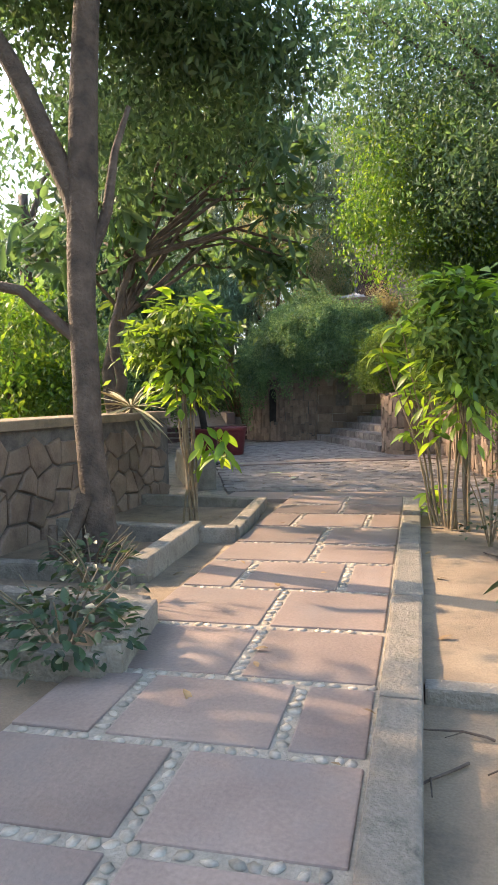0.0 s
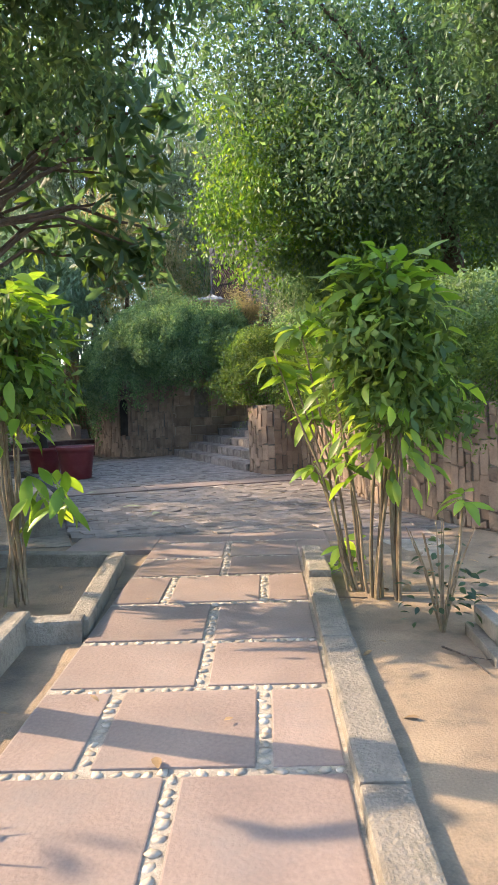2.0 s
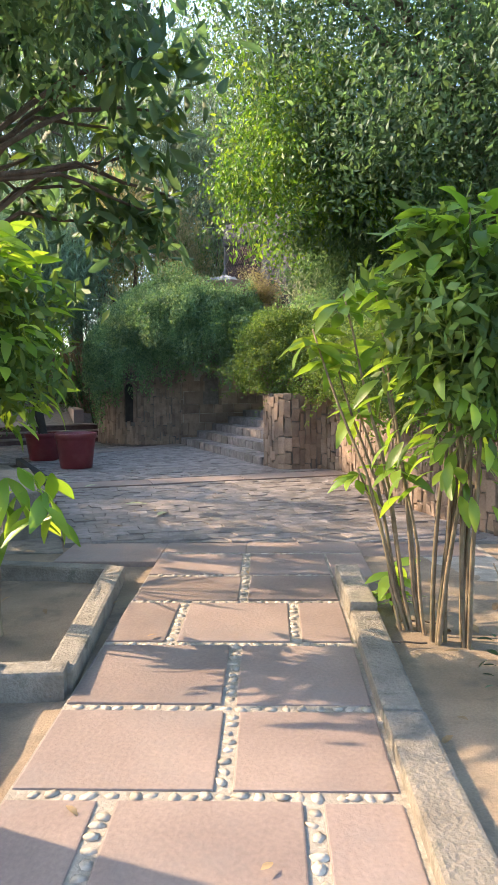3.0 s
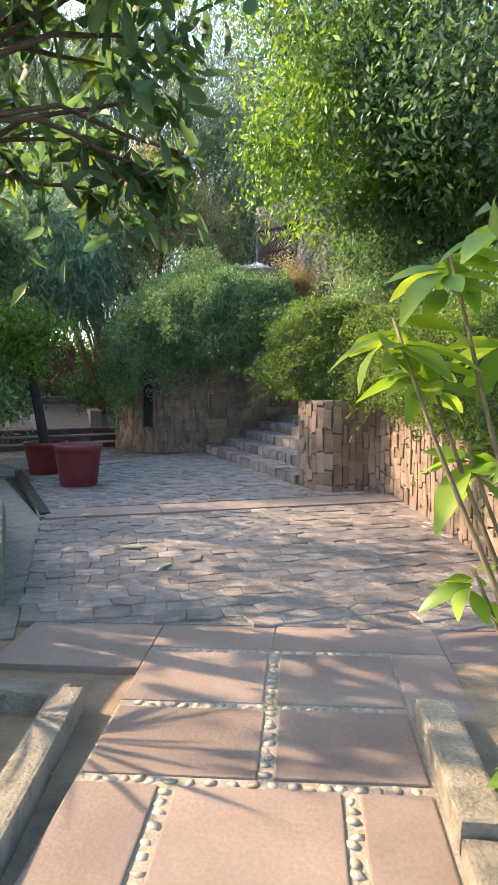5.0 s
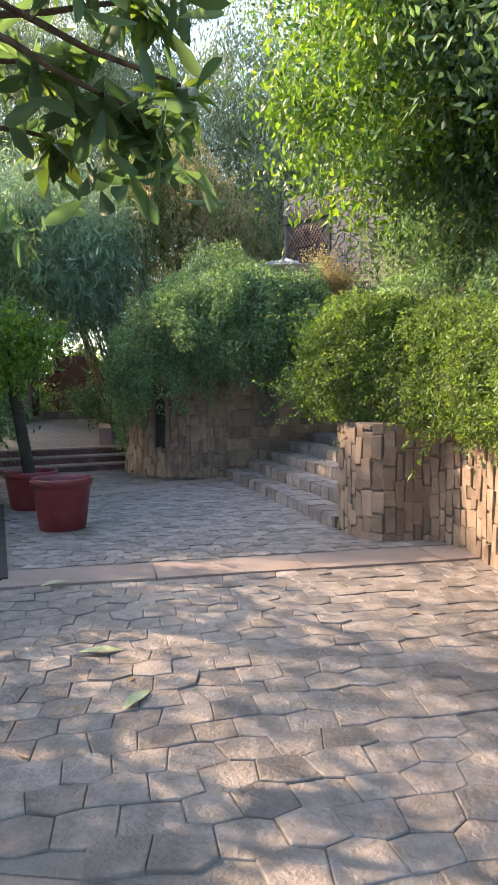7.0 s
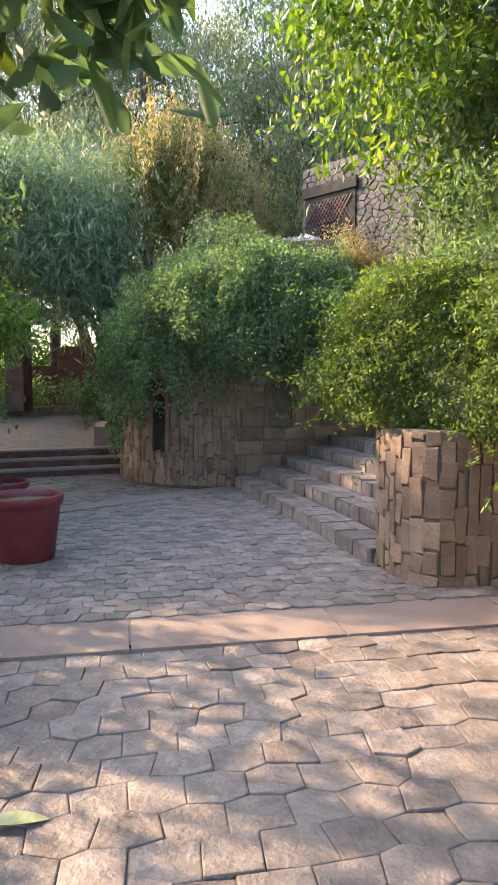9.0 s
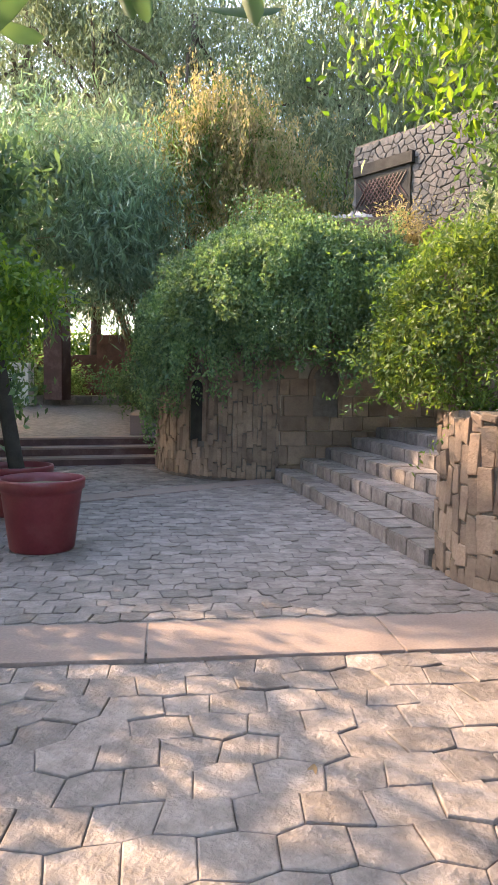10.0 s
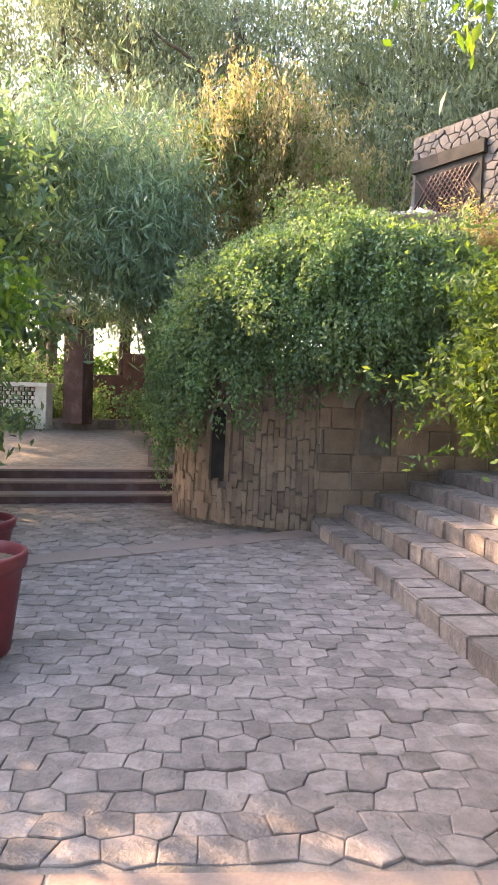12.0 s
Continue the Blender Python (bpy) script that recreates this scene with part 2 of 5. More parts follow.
def leaf_cloud(name, places, size, width, material, droop=0.2, spread=1.0, seed=1, along=None, broad=False):
    """Many small folded leaves at the given places (n x 3)."""
    g = np.random.default_rng(seed)
    n = len(places)
    d = g.normal(size=(n, 3)) * spread
    d[:, 2] -= droop * 2
    if along is not None:
        d += along
    d /= np.linalg.norm(d, axis=1)[:, None]
    r = g.normal(size=(n, 3))
    side = np.cross(d, r)
    side /= np.linalg.norm(side, axis=1)[:, None] + 1e-9
    up = np.cross(side, d)
    ln = size * g.uniform(0.6, 1.25, n)[:, None]
    wd = width * g.uniform(0.7, 1.2, n)[:, None]
    if broad:
        k = 8
        v = np.empty((n, k, 3))
        for c, (t, w) in enumerate(((0.0, 0.0), (0.3, 0.3), (0.62, 0.5), (0.88, 0.36), (1.0, 0.0), (0.88, -0.36), (0.62, -0.5), (0.3, -0.3))):
            v[:, c] = places + d * ln * t + side * wd * w + up * wd * (0.22 * abs(w) * 2 - 0.5 * t * t)
        base = np.arange(n)[:, None] * k
        fan = [i for c in range(1, k - 1) for i in (0, c, c + 1)]
        tri = (base + fan).ravel()
        me = bpy.data.meshes.new(name)
        me.vertices.add(n * k)
        me.vertices.foreach_set("co", v.ravel())
        m = n * (k - 2)
        me.loops.add(m * 3)
        me.loops.foreach_set("vertex_index", tri.astype(np.int32))
        me.polygons.add(m)
        me.polygons.foreach_set("loop_start", np.arange(0, m * 3, 3, dtype=np.int32))
        me.polygons.foreach_set("loop_total", np.full(m, 3, dtype=np.int32))
        me.update()
        me.materials.append(material)
        return me
    v = np.empty((n, 4, 3))
    v[:, 0] = places
    v[:, 1] = places + d * ln * 0.45 + side * wd * 0.5 + up * wd * 0.18
    v[:, 2] = places + d * ln
    v[:, 3] = places + d * ln * 0.45 - side * wd * 0.5 + up * wd * 0.18
    base = np.arange(n)[:, None] * 4
    tri = np.concatenate([base + [0, 1, 2], base + [0, 2, 3]], 1).ravel()
    me = bpy.data.meshes.new(name)
    me.vertices.add(n * 4)
    me.vertices.foreach_set("co", v.ravel())
    me.loops.add(n * 6)
    me.loops.foreach_set("vertex_index", tri.astype(np.int32))
    me.polygons.add(n * 2)
    me.polygons.foreach_set("loop_start", np.arange(0, n * 6, 3, dtype=np.int32))
    me.polygons.foreach_set("loop_total", np.full(n * 2, 3, dtype=np.int32))
    me.update()
    me.materials.append(material)
    return me


def clump_places(clumps, n, seed, shell=0.55, twig=0.25):
    """Places gathered in small tufts on and in ellipsoid clumps (x, y, z, rx, ry, rz)."""
    g = np.random.default_rng(seed)
    c = np.array(clumps, float)
    vol = (c[:, 3] * c[:, 4] * c[:, 5]) ** 0.67
    which = g.choice(len(c), max(1, n // 14), p=vol / vol.sum())
    d = g.normal(size=(len(which), 3))
    d /= np.linalg.norm(d, axis=1)[:, None]
    rad = g.uniform(shell ** 2, 1.0, len(which)) ** 0.5
    tuft = c[which, :3] + d * rad[:, None] * c[which, 3:6]
    idx = g.integers(0, len(tuft), n)
    return tuft[idx] + g.normal(size=(n, 3)) * twig * 0.5


def scatter_clumps(centre, radii, count, size, seed, low=-1.0):
    """A crown broken into clumps of leaves with gaps between."""
    g = np.random.default_rng(seed)
    out = []
    while len(out) < count:
        d = g.normal(size=3)
        d /= np.linalg.norm(d)
        if d[2] < low:
            continue
        p = np.array(centre) + d * np.array(radii) * g.uniform(0.4, 1.0) * (1 + 0.55 * noise.noise(Vector(d * 1.9) + Vector((seed * 0.37, 0, 0))))
        s = size * g.uniform(0.6, 1.3)
        out.append((*p, s * 1.2, s * 1.2, s * 0.75))
    return out


def tree(name, base, top, r0, crown_c, crown_r, clumps, clump_size, leaves, leaf, mat, label, seed, forks=5, material=None, shell=0.5, twig=0.3, droop=0.25, low=-0.8, group="", lobes=()):
    t = thing(name, base, label, "tree", group)
    base, top = Vector(base), Vector(top)
    mid = base.lerp(top, 0.5) + Vector((0.08, 0.05, 0))
    limb("trunk", [base - Vector((0, 0, 0.15)), base.lerp(top, 0.06), mid, top], [r0 * 1.5, r0 * 1.05, r0 * 0.85, r0 * 0.6], material or M_bark, t, 10, 0.05)
    cl = scatter_clumps(crown_c, crown_r, clumps, clump_size, seed, low)
    if lobes:
        cl = [c for i, (x, y, z, rx, ry, rz) in enumerate(lobes) for c in scatter_clumps((x, y, z), (rx, ry, rz), clumps // len(lobes), clump_size, seed + i)]
    g = random.Random(seed)
    for k in range(forks):
        c = Vector(cl[(k * 7) % len(cl)][:3])
        start = base.lerp(top, g.uniform(0.7, 1.0))
        bend = start.lerp(c, 0.5) + Vector((0, 0, 0.3))
        limb("branch", [start, bend, c], [r0 * 0.5, r0 * 0.32, r0 * 0.08], material or M_bark, t, 6, 0.08)
    me = leaf_cloud("crown", clump_places(cl, leaves, seed + 1, shell, twig), leaf[0], leaf[1], mat, droop, 1.0, seed + 2)
    part("crown", me, None, t)
    return t


def in_poly(x, y, poly):
    inside, j = False, len(poly) - 1
    for i in range(len(poly)):
        (xi, yi), (xj, yj) = poly[i], poly[j]
        if (yi > y) != (yj > y) and x < (xj - xi) * (y - yi) / (yj - yi) + xi:
            inside = not inside
        j = i
    return inside


def hex_cells(u0, u1, v0, v1, du, dv, jitter, seed, point=0.16):
    """Irregular six-sided pieces in staggered rows, as polygons in (u, v)."""
    g = random.Random(seed)
    cache = {}

    def corner(key, u, v):
        if key not in cache:
            cache[key] = (u + g.uniform(-jitter, jitter) * du, v + g.uniform(-jitter, jitter) * dv)
        return cache[key]

    cells = []
    rows, cols = int((v1 - v0) / dv) + 2, int((u1 - u0) / du) + 2
    for r in range(-1, rows):
        for c in range(-1, cols):
            k = 2 * c + (r % 2)
            y = v0 + r * dv
            x = u0 + k * du / 2
            ids = [(k, r, 0), (k + 1, r, 1), (k + 2, r, 0), (k + 2, r + 1, 1), (k + 1, r + 1, 0), (k, r + 1, 1)]
            low, high = point * dv, -point * dv
            pts = [(x, y + low), (x + du / 2, y + high), (x + du, y + low), (x + du, y + dv + high), (x + du / 2, y + dv + low), (x, y + dv + high)]
            poly = []
            for (a, b, s), (px, py) in zip(ids, pts):
                poly.append(corner((a, b), px, py))
            cells.append(poly)
    return cells


def brick_cells(u0, u1, v0, v1, du, dv, jitter, seed):
    g = random.Random(seed)
    cells, v = [], v0
    while v < v1 - 0.3 * dv:
        h = dv * g.uniform(0.8, 1.2)
        u = u0 - du * g.random()
        while u < u1:
            w = du * g.uniform(0.6, 1.4)
            j = lambda: g.uniform(-jitter, jitter) * min(du, dv)  # noqa: E731
            a, b = max(u, u0), min(u + w, u1)
            if b - a > 0.25 * du:
                cells.append([(a + j(), v + j()), (b + j(), v + j()), (b + j(), min(v + h, v1) + j()), (a + j(), min(v + h, v1) + j())])
            u += w
        v += h
    return cells


def piece(poly, gap, depth, fmap, g, bevel=0.012, sink=0.03, lift=0.006):
    """Verts and faces of one stone: a polygon drawn in by its joint, with a rounded rim. fmap(u, v, h) gives the place."""
    cu, cv = sum(p[0] for p in poly) / len(poly), sum(p[1] for p in poly) / len(poly)
    k = len(poly)
    top = depth + g.uniform(-lift, lift)
    ti, tj = g.uniform(-lift, lift) * 4, g.uniform(-lift, lift) * 4
    rings = []
    for inset, h in ((gap, -sink), (gap, top - bevel), (gap + bevel * 0.45, top - bevel * 0.25), (gap + bevel * 1.4, top)):
        ring = []
        for u, v in poly:
            d = math.hypot(u - cu, v - cv) or 1
            s = max(0.1, (d - inset) / d)
            uu, vv = cu + (u - cu) * s, cv + (v - cv) * s
            ring.append(fmap(uu, vv, h + (ti * (uu - cu) + tj * (vv - cv) if h > 0 else 0)))
        rings.append(ring)
    verts = [p for r in rings for p in r]
    faces = []
    for r in range(3):
        for i in range(k):
            a, b = r * k + i, r * k + (i + 1) % k
            faces.append((a, b, b + k, a + k))
    faces.append(tuple(range(3 * k, 4 * k)))
    return verts, faces


def lay(cells, fmap, keep, parent, name, mat, mat_fill, near, gap=0.008, depth=0.02, seed=3, limit=300, bevel=0.012, lift=0.005, fill_name="far_stones"):
    """Lays pieces: those nearest to a place as parts, the rest joined into one mesh."""
    g = random.Random(seed)
    chosen = []
    for poly in cells:
        cu, cv = sum(p[0] for p in poly) / len(poly), sum(p[1] for p in poly) / len(poly)
        if keep(cu, cv):
            p = Vector(fmap(cu, cv, 0))
            chosen.append(((p - Vector(near)).length, poly))
    chosen.sort(key=lambda c: c[0])
    verts, faces = [], []
    for i, (_, poly) in enumerate(chosen):
        v, f = piece(poly, gap, depth, fmap, g, bevel, 0.03, lift)
        if i < limit:
            part(name, mesh_of(name, v, f, mat), None, parent)
        else:
            o = len(verts)
            verts += v
            faces += [tuple(a + o for a in q) for q in f]
    if verts:
        tagged(part(fill_name, mesh_of(fill_name, verts, faces, mat_fill), None, parent), kind="stuff")


# ---- ground and paving ----
ground = part("ground", prism([(-300, -300), (300, -300), (300, 300), (-300, 300)], -0.6, -0.1), M_earth)
tagged(ground, "bare brown earth with leaf litter under the trees", "ground", kind="structure")

soil = thing("sandy_ground", (2.0, 5.0, -0.1), "pale sandy soil beside the stone path", "ground", kind="structure")


def soil_sheet(name, poly, z, step=0.12, amp=0.02):
    xs, ys = [p[0] for p in poly], [p[1] for p in poly]
    nx, ny = int((max(xs) - min(xs)) / step) + 1, int((max(ys) - min(ys)) / step) + 1
    bm = bmesh.new()
    grid = {}
    for i in range(nx + 1):
        for j in range(ny + 1):
            x, y = min(xs) + i * step, min(ys) + j * step
            h = noise.noise(Vector((x * 1.1, y * 1.1, 3))) * amp + noise.noise(Vector((x * 5, y * 5, 9))) * amp * 0.35
            grid[i, j] = (x, y, z + h)
    made = {}
    for i in range(nx):
        for j in range(ny):
            cx, cy = grid[i, j][0] + step / 2, grid[i, j][1] + step / 2
            if in_poly(cx, cy, poly):
                q = []
                for k in ((i, j), (i + 1, j), (i + 1, j + 1), (i, j + 1)):
                    if k not in made:
                        made[k] = bm.verts.new(grid[k])
                    q.append(made[k])
                bm.faces.new(q)
    for f in bm.faces:
        f.smooth = True
    return part(name, bm, M_sand, soil)


soil_sheet("soil_bed", [(0.17, 4.95), (3.6, 4.95), (3.6, 10.9), (0.17, 10.9)], -0.01)
soil_sheet("soil_bed", [(0.17, -3), (3.6, -3), (3.6, 5.0), (0.17, 5.0)], -0.075)
soil_sheet("soil_bed", [(-4.2, -3), (-1.2, -3), (-1.2, 11.1), (-4.2, 11.1)], -0.04)
part("soil_edge", rough_up(box(0.19, 3.4, 4.9, 5.0, -0.12, 0.0, 0.015), 0.01), M_concrete, soil)

paving = thing("path", (-0.66, 5, -0.1), "red sandstone slab path with cream pebble joints", "path", kind="structure")
part("mortar_bed", box(-1.36, 0.02, -3, 10.82, -0.1, -0.0068, 0), M_mortar, paving)
part("mortar_bed", box(0.022, 1.35, 9.6, 10.82, -0.1, -0.0095, 0), M_mortar, paving)
JOINT = 0.066
row_y = [-2.8, -2.1, -1.4, -0.7, 0.0, 0.62, 1.24, 1.86, 2.48, 3.1, 3.7, 4.26, 4.86, 5.53, 6.25, 6.99, 7.63, 8.37, 9.1, 9.72, 10.38]
pebble_spots = []
for r, (ya, yb) in enumerate(zip(row_y[:-1], row_y[1:])):
    y0, y1 = ya + JOINT / 2, yb - JOINT / 2
    cuts = (-0.31, -1.0) if ya in (4.26, 6.25, 8.37, 1.86, 0.0) else (-0.64 + rng.uniform(-0.03, 0.03),)
    edges = [0.0] + [c for c in cuts] + [-1.36]
    for a, b in zip(edges[:-1], edges[1:]):
        x1 = a - (JOINT / 2 if a < 0 else 0.01)
        x0 = b + (JOINT / 2 if b > -1.36 else 0.01 * rng.random())
        dz = rng.uniform(-0.001, 0.005)
        part("slab", rough_up(box(x0, x1, y0, y1, -0.06, dz, 0.008), 0.004, 4.0), M_slab, paving)
    for c in cuts:
        pebble_spots += [(c, q) for q in y0 + 0.02 + np.cumsum(nrng.uniform(0.05, 0.08, 10)) - 0.045 if q < y1]
    pebble_spots += [(x, yb) for x in -1.35 + np.cumsum(nrng.uniform(0.05, 0.085, 20)) if x < -0.02]
ROW_END = row_y[-1]
part("slab", rough_up(box(-1.36, -0.66, ROW_END + JOINT / 2, 10.78, -0.06, 0.0, 0.008), 0.004), M_slab, paving)
part("slab", rough_up(box(-0.655, 0.3, ROW_END + JOINT / 2, 10.8, -0.06, 0.002, 0.008), 0.004), M_slab, paving)
part("slab", rough_up(box(-2.2, -1.365, 10.12, 10.78, -0.06, -0.002, 0.008), 0.004), M_slab, paving)
part("slab", rough_up(box(0.005, 0.3, 9.66, 10.34, -0.06, 0.003, 0.008), 0.004), M_slab, paving)
part("slab", rough_up(box(0.305, 1.3, 10.3, 10.82, -0.06, -0.002, 0.008), 0.004), M_slab, paving)


def pebble_mesh(seed):
    g = random.Random(seed)
    bm = bmesh.new()
    bmesh.ops.create_icosphere(bm, subdivisions=1, radius=0.5)
    for v in bm.verts:
        v.co = Vector((v.co.x * 0.062, v.co.y * 0.048, v.co.z * 0.018)) * (1 + g.uniform(-0.25, 0.25))
    me = bpy.data.meshes.new("pebble")
    bm.to_mesh(me)
    bm.free()
    me.polygons.foreach_set("use_smooth", [True] * len(me.polygons))
    me.materials.append(M_pebble)
    return me


pebbles = [pebble_mesh(s) for s in range(6)]
pebble_spots.sort(key=lambda p: -p[1])
seen_stretch = [p for p in pebble_spots if 3.0 < p[1] < 10.6]
for i, (x, y) in enumerate(seen_stretch[::2][:300]):
    ob = part("pebble", pebbles[i % 6], None, paving)
    ob.matrix_basis = paving.matrix_basis.inverted() @ pose(x + rng.uniform(-0.008, 0.008), y + rng.uniform(-0.008, 0.008), -0.01, rng.uniform(-9, 9), rng.uniform(-9, 9), rng.uniform(0, 360))
    ob.matrix_parent_inverse = Matrix()
fv, ff = [], []
rest = seen_stretch[1::2] + seen_stretch[::2][300:] + [p for p in pebble_spots if p[1] <= 3.0]
for i, (x, y) in enumerate(rest):
    me = pebbles[i % 6]
    m = pose(x + rng.uniform(-0.008, 0.008), y + rng.uniform(-0.008, 0.008), -0.006, 0, 0, rng.uniform(0, 360))
    o = len(fv)
    fv += [m @ v.co for v in me.vertices]
    ff += [tuple(a + o for a in p.vertices) for p in me.polygons]
tagged(part("joint_pebbles", mesh_of("joint_pebbles", fv, ff, M_pebble_i, True), None, paving), kind="stuff")

kerb = thing("kerb", (0.1, 5, 0), "worn concrete kerb edging the path", "kerb", kind="structure")
y = -3.0
while y < 9.4:
    h = 0.055 if y < 8.2 else 0.1
    ln = rng.uniform(1.1, 1.5)
    part("kerb_stone", rough_up(box(0.012, 0.19 + rng.uniform(-0.01, 0.01), y, min(y + ln, 9.66) - 0.008, -0.12, h, 0.02), 0.012, 2.5), M_concrete, kerb)
    y += ln

# planting beds edged in concrete
beds = thing("planting_bed", (-2.4, 7.5, 0), "raised planting beds edged with worn concrete", "planting bed", kind="structure")
for a, b, z in [((-1.2, 4.8), (-1.3, 5.5), 0.13), ((-1.3, 5.5), (-2.6, 5.62), 0.13), ((-1.2, 4.8), (-2.6, 4.85), 0.1),
                ((-1.72, 6.4), (-1.8, 7.85), 0.14), ((-1.82, 7.8), (-1.4, 7.84), 0.1), ((-1.44, 7.84), (-1.6, 9.7), 0.08), ((-1.6, 9.66), (-3.2, 9.9), 0.08),
                ((-1.82, 7.7), (-3.4, 8.0), 0.12), ((-1.74, 6.4), (-3.6, 6.5), 0.08)]:
    part("bed_edge", rough_up(strip(a, b, 0.07, -0.12, z, 0.02), 0.012, 2.5), M_concrete, beds)

# ---- cobbled court ----
court = thing("court", (-1.2, 12.5, 0), "grey stone court paved with irregular cobbles", "paving", kind="structure")
U = Vector((0.945, 0.325))
V = Vector((-0.325, 0.945))
O = Vector((-0.04, 15.02))


def court_map(z0):
    return lambda u, v, h: (O.x + u * U.x + v * V.x, O.y + u * U.y + v * V.y, z0 + h)


low_poly = [(-2.25, 10.8), (1.6, 10.85), (1.15, 12.6), (0.95, 14.6), (0.8, 15.3), (-3.35, 13.84)]
STEP = 0.02
up_poly = [(-3.3, 14.46), (0.7, 15.84), (0.5, 16.3), (-0.56, 16.5), (-2.55, 20.75), (-4.8, 17.95), (-5.05, 17.5), (-3.4, 14.48)]
far_poly = [(-5.6, 17.6), (-4.95, 18.35), (-2.5, 21.2), (-5.4, 24.0), (-8.6, 20.6)]
part("joint_bed", prism([(-2.3, 10.76), (1.7, 10.8), (1.25, 12.6), (1.0, 14.6), (0.9, 15.5), (-3.4, 13.95)], -0.1, 0.004), M_court_joint, court)
part("joint_bed", prism([(-3.42, 13.95), (0.9, 15.4), (0.7, 16.6), (-0.4, 17.0), (-2.4, 21.2), (-5.35, 17.85)], -0.1, STEP + 0.004), M_court_joint, court, "raised upper court")
part("joint_bed", prism([(-6.5, 16.5), (-5.0, 17.9), (-2.2, 21.3), (-5.2, 25.2), (-10.5, 21.5)], -0.11, -0.064), M_joint, court)
# flat stone bands
for a, b in [((-3.42, 14.13), (-2.2, 14.54)), ((-2.19, 14.545), (-0.9, 14.98)), ((-0.89, 14.985), (0.3, 15.39)), ((0.31, 15.395), (0.72, 15.53))]:
    part("band_stone", rough_up(strip(a, b, 0.27, -0.05, STEP + 0.014, 0.006), 0.006, 2.0), M_band, court)
for a, b in [((-5.2, 17.85), (-4.1, 19.15)), ((-4.095, 19.156), (-3.3, 20.1)), ((-3.295, 20.106), (-2.55, 20.98))]:
    part("band_stone", rough_up(strip(a, b, 0.2, -0.1, STEP + 0.022, 0.006), 0.006, 2.0), M_band, court)
# near-black strip: colours in the shaded side of the raised court
part("edge_stone", rough_up(strip((-3.42, 14.1), (-5.3, 17.75), 0.06, -0.1, STEP + 0.03, 0.012), 0.008), M_darkbox, court)
part("concrete_apron", rough_up(prism([(-4.6, 10.25), (-2.25, 10.55), (-3.42, 14.0), (-5.4, 17.4), (-6.6, 16.9)], -0.1, -0.03), 0.01), M_concrete, court)

# block wall at the court's edge
edge_wall = thing("low_wall", (-3.3, 11.4, 0), "low weathered concrete wall beside the court", "wall", kind="structure")
part("wall_block", rough_up(strip((-2.75, 11.05), (-3.58, 12.9), 0.2, -0.1, 0.42, 0.02), 0.015), M_concrete, edge_wall)
part("wall_step", rough_up(strip((-3.59, 12.92), (-3.79, 13.4), 0.2, -0.1, 0.25, 0.02), 0.015), M_concrete, edge_wall)

# ---- curved retaining wall and stairs ----
face = [(-0.56, 16.52), (-0.4, 16.12), (-0.14, 15.9), (0.2, 15.95), (0.5, 15.9), (0.74, 15.4), (0.86, 14.6), (0.96, 13.6), (1.1, 12.5), (1.5, 11.3), (2.1, 10.35), (3.2, 9.7), (5.0, 9.2)]


def smooth_line(points, n):
    out = []
    for i in range(len(points) - 1):
        p0, p1, p2, p3 = (Vector(points[min(max(k, 0), len(points) - 1)]) for k in (i - 1, i, i + 1, i + 2))
        for s in range(n):
            t = s / n
            out.append(0.5 * ((2 * p1) + (p2 - p0) * t + (2 * p0 - 5 * p1 + 4 * p2 - p3) * t * t + (3 * p1 - p0 - 3 * p2 + p3) * t ** 3))
    out.append(Vector(points[-1]))
    return out


fl = smooth_line(face, 5)
fs = [0.0]
for a, b in zip(fl[:-1], fl[1:]):
    fs.append(fs[-1] + (b - a).length)
WALL_H = 1.27


def wall_map(u, v, h):
    x, y = np.interp(u, fs, [p.x for p in fl]), np.interp(u, fs, [p.y for p in fl])
    x2, y2 = np.interp(u + 0.05, fs, [p.x for p in fl]), np.interp(u + 0.05, fs, [p.y for p in fl])
    x1, y1 = np.interp(u - 0.05, fs, [p.x for p in fl]), np.interp(u - 0.05, fs, [p.y for p in fl])
    d = Vector((x2 - x1, y2 - y1)).normalized()
    n = Vector((d.y, -d.x)) * -1
    n = n if n.dot(Vector((-1, -1))) > 0 else -n
    return (x + n.x * h, y + n.y * h, v)


retaining = thing("wall_east", (0.9, 13.5, 0), "curved retaining wall of tall split quartzite stones", "wall", kind="structure")
body = [(p.x, p.y) for p in fl]
back = []
for i, s in enumerate(fs):
    q = wall_map(s, 0, -0.4)
    back.append((q[0], q[1]))
bm = bmesh.new()
rows_ = []
for (x, y), (bx, by) in zip(body, back):
    rows_.append([bm.verts.new(p) for p in ((x, y, -0.1), (x, y, WALL_H), (bx, by, WALL_H), (bx, by, -0.1))])
for a, b in zip(rows_[:-1], rows_[1:]):
    for k in range(4):
        bm.faces.new((a[k], a[(k + 1) % 4], b[(k + 1) % 4], b[k]))
bm.faces.new(rows_[0])
bm.faces.new(rows_[-1][::-1])
bmesh.ops.recalc_face_normals(bm, faces=bm.faces[:])
part("wall_core", bm, M_joint, retaining)
RISE, TREAD = 0.16, 0.40
SA, SB = Vector((-0.62, 16.5)), Vector((-2.62, 21.2))
along = (SB - SA).normalized()
climb = Vector((along.y, -along.x))
# flank of the wall beside the stairs
flank0 = Vector((-0.56, 16.6))
f1 = flank0 + climb * 3.2
part("wall_flank", prism([tuple(flank0 + climb * 0.02), (0.5, 16.5), tuple(f1 - along * 0.3), tuple(f1)], -0.1, WALL_H - 0.004), M_mortar, retaining)

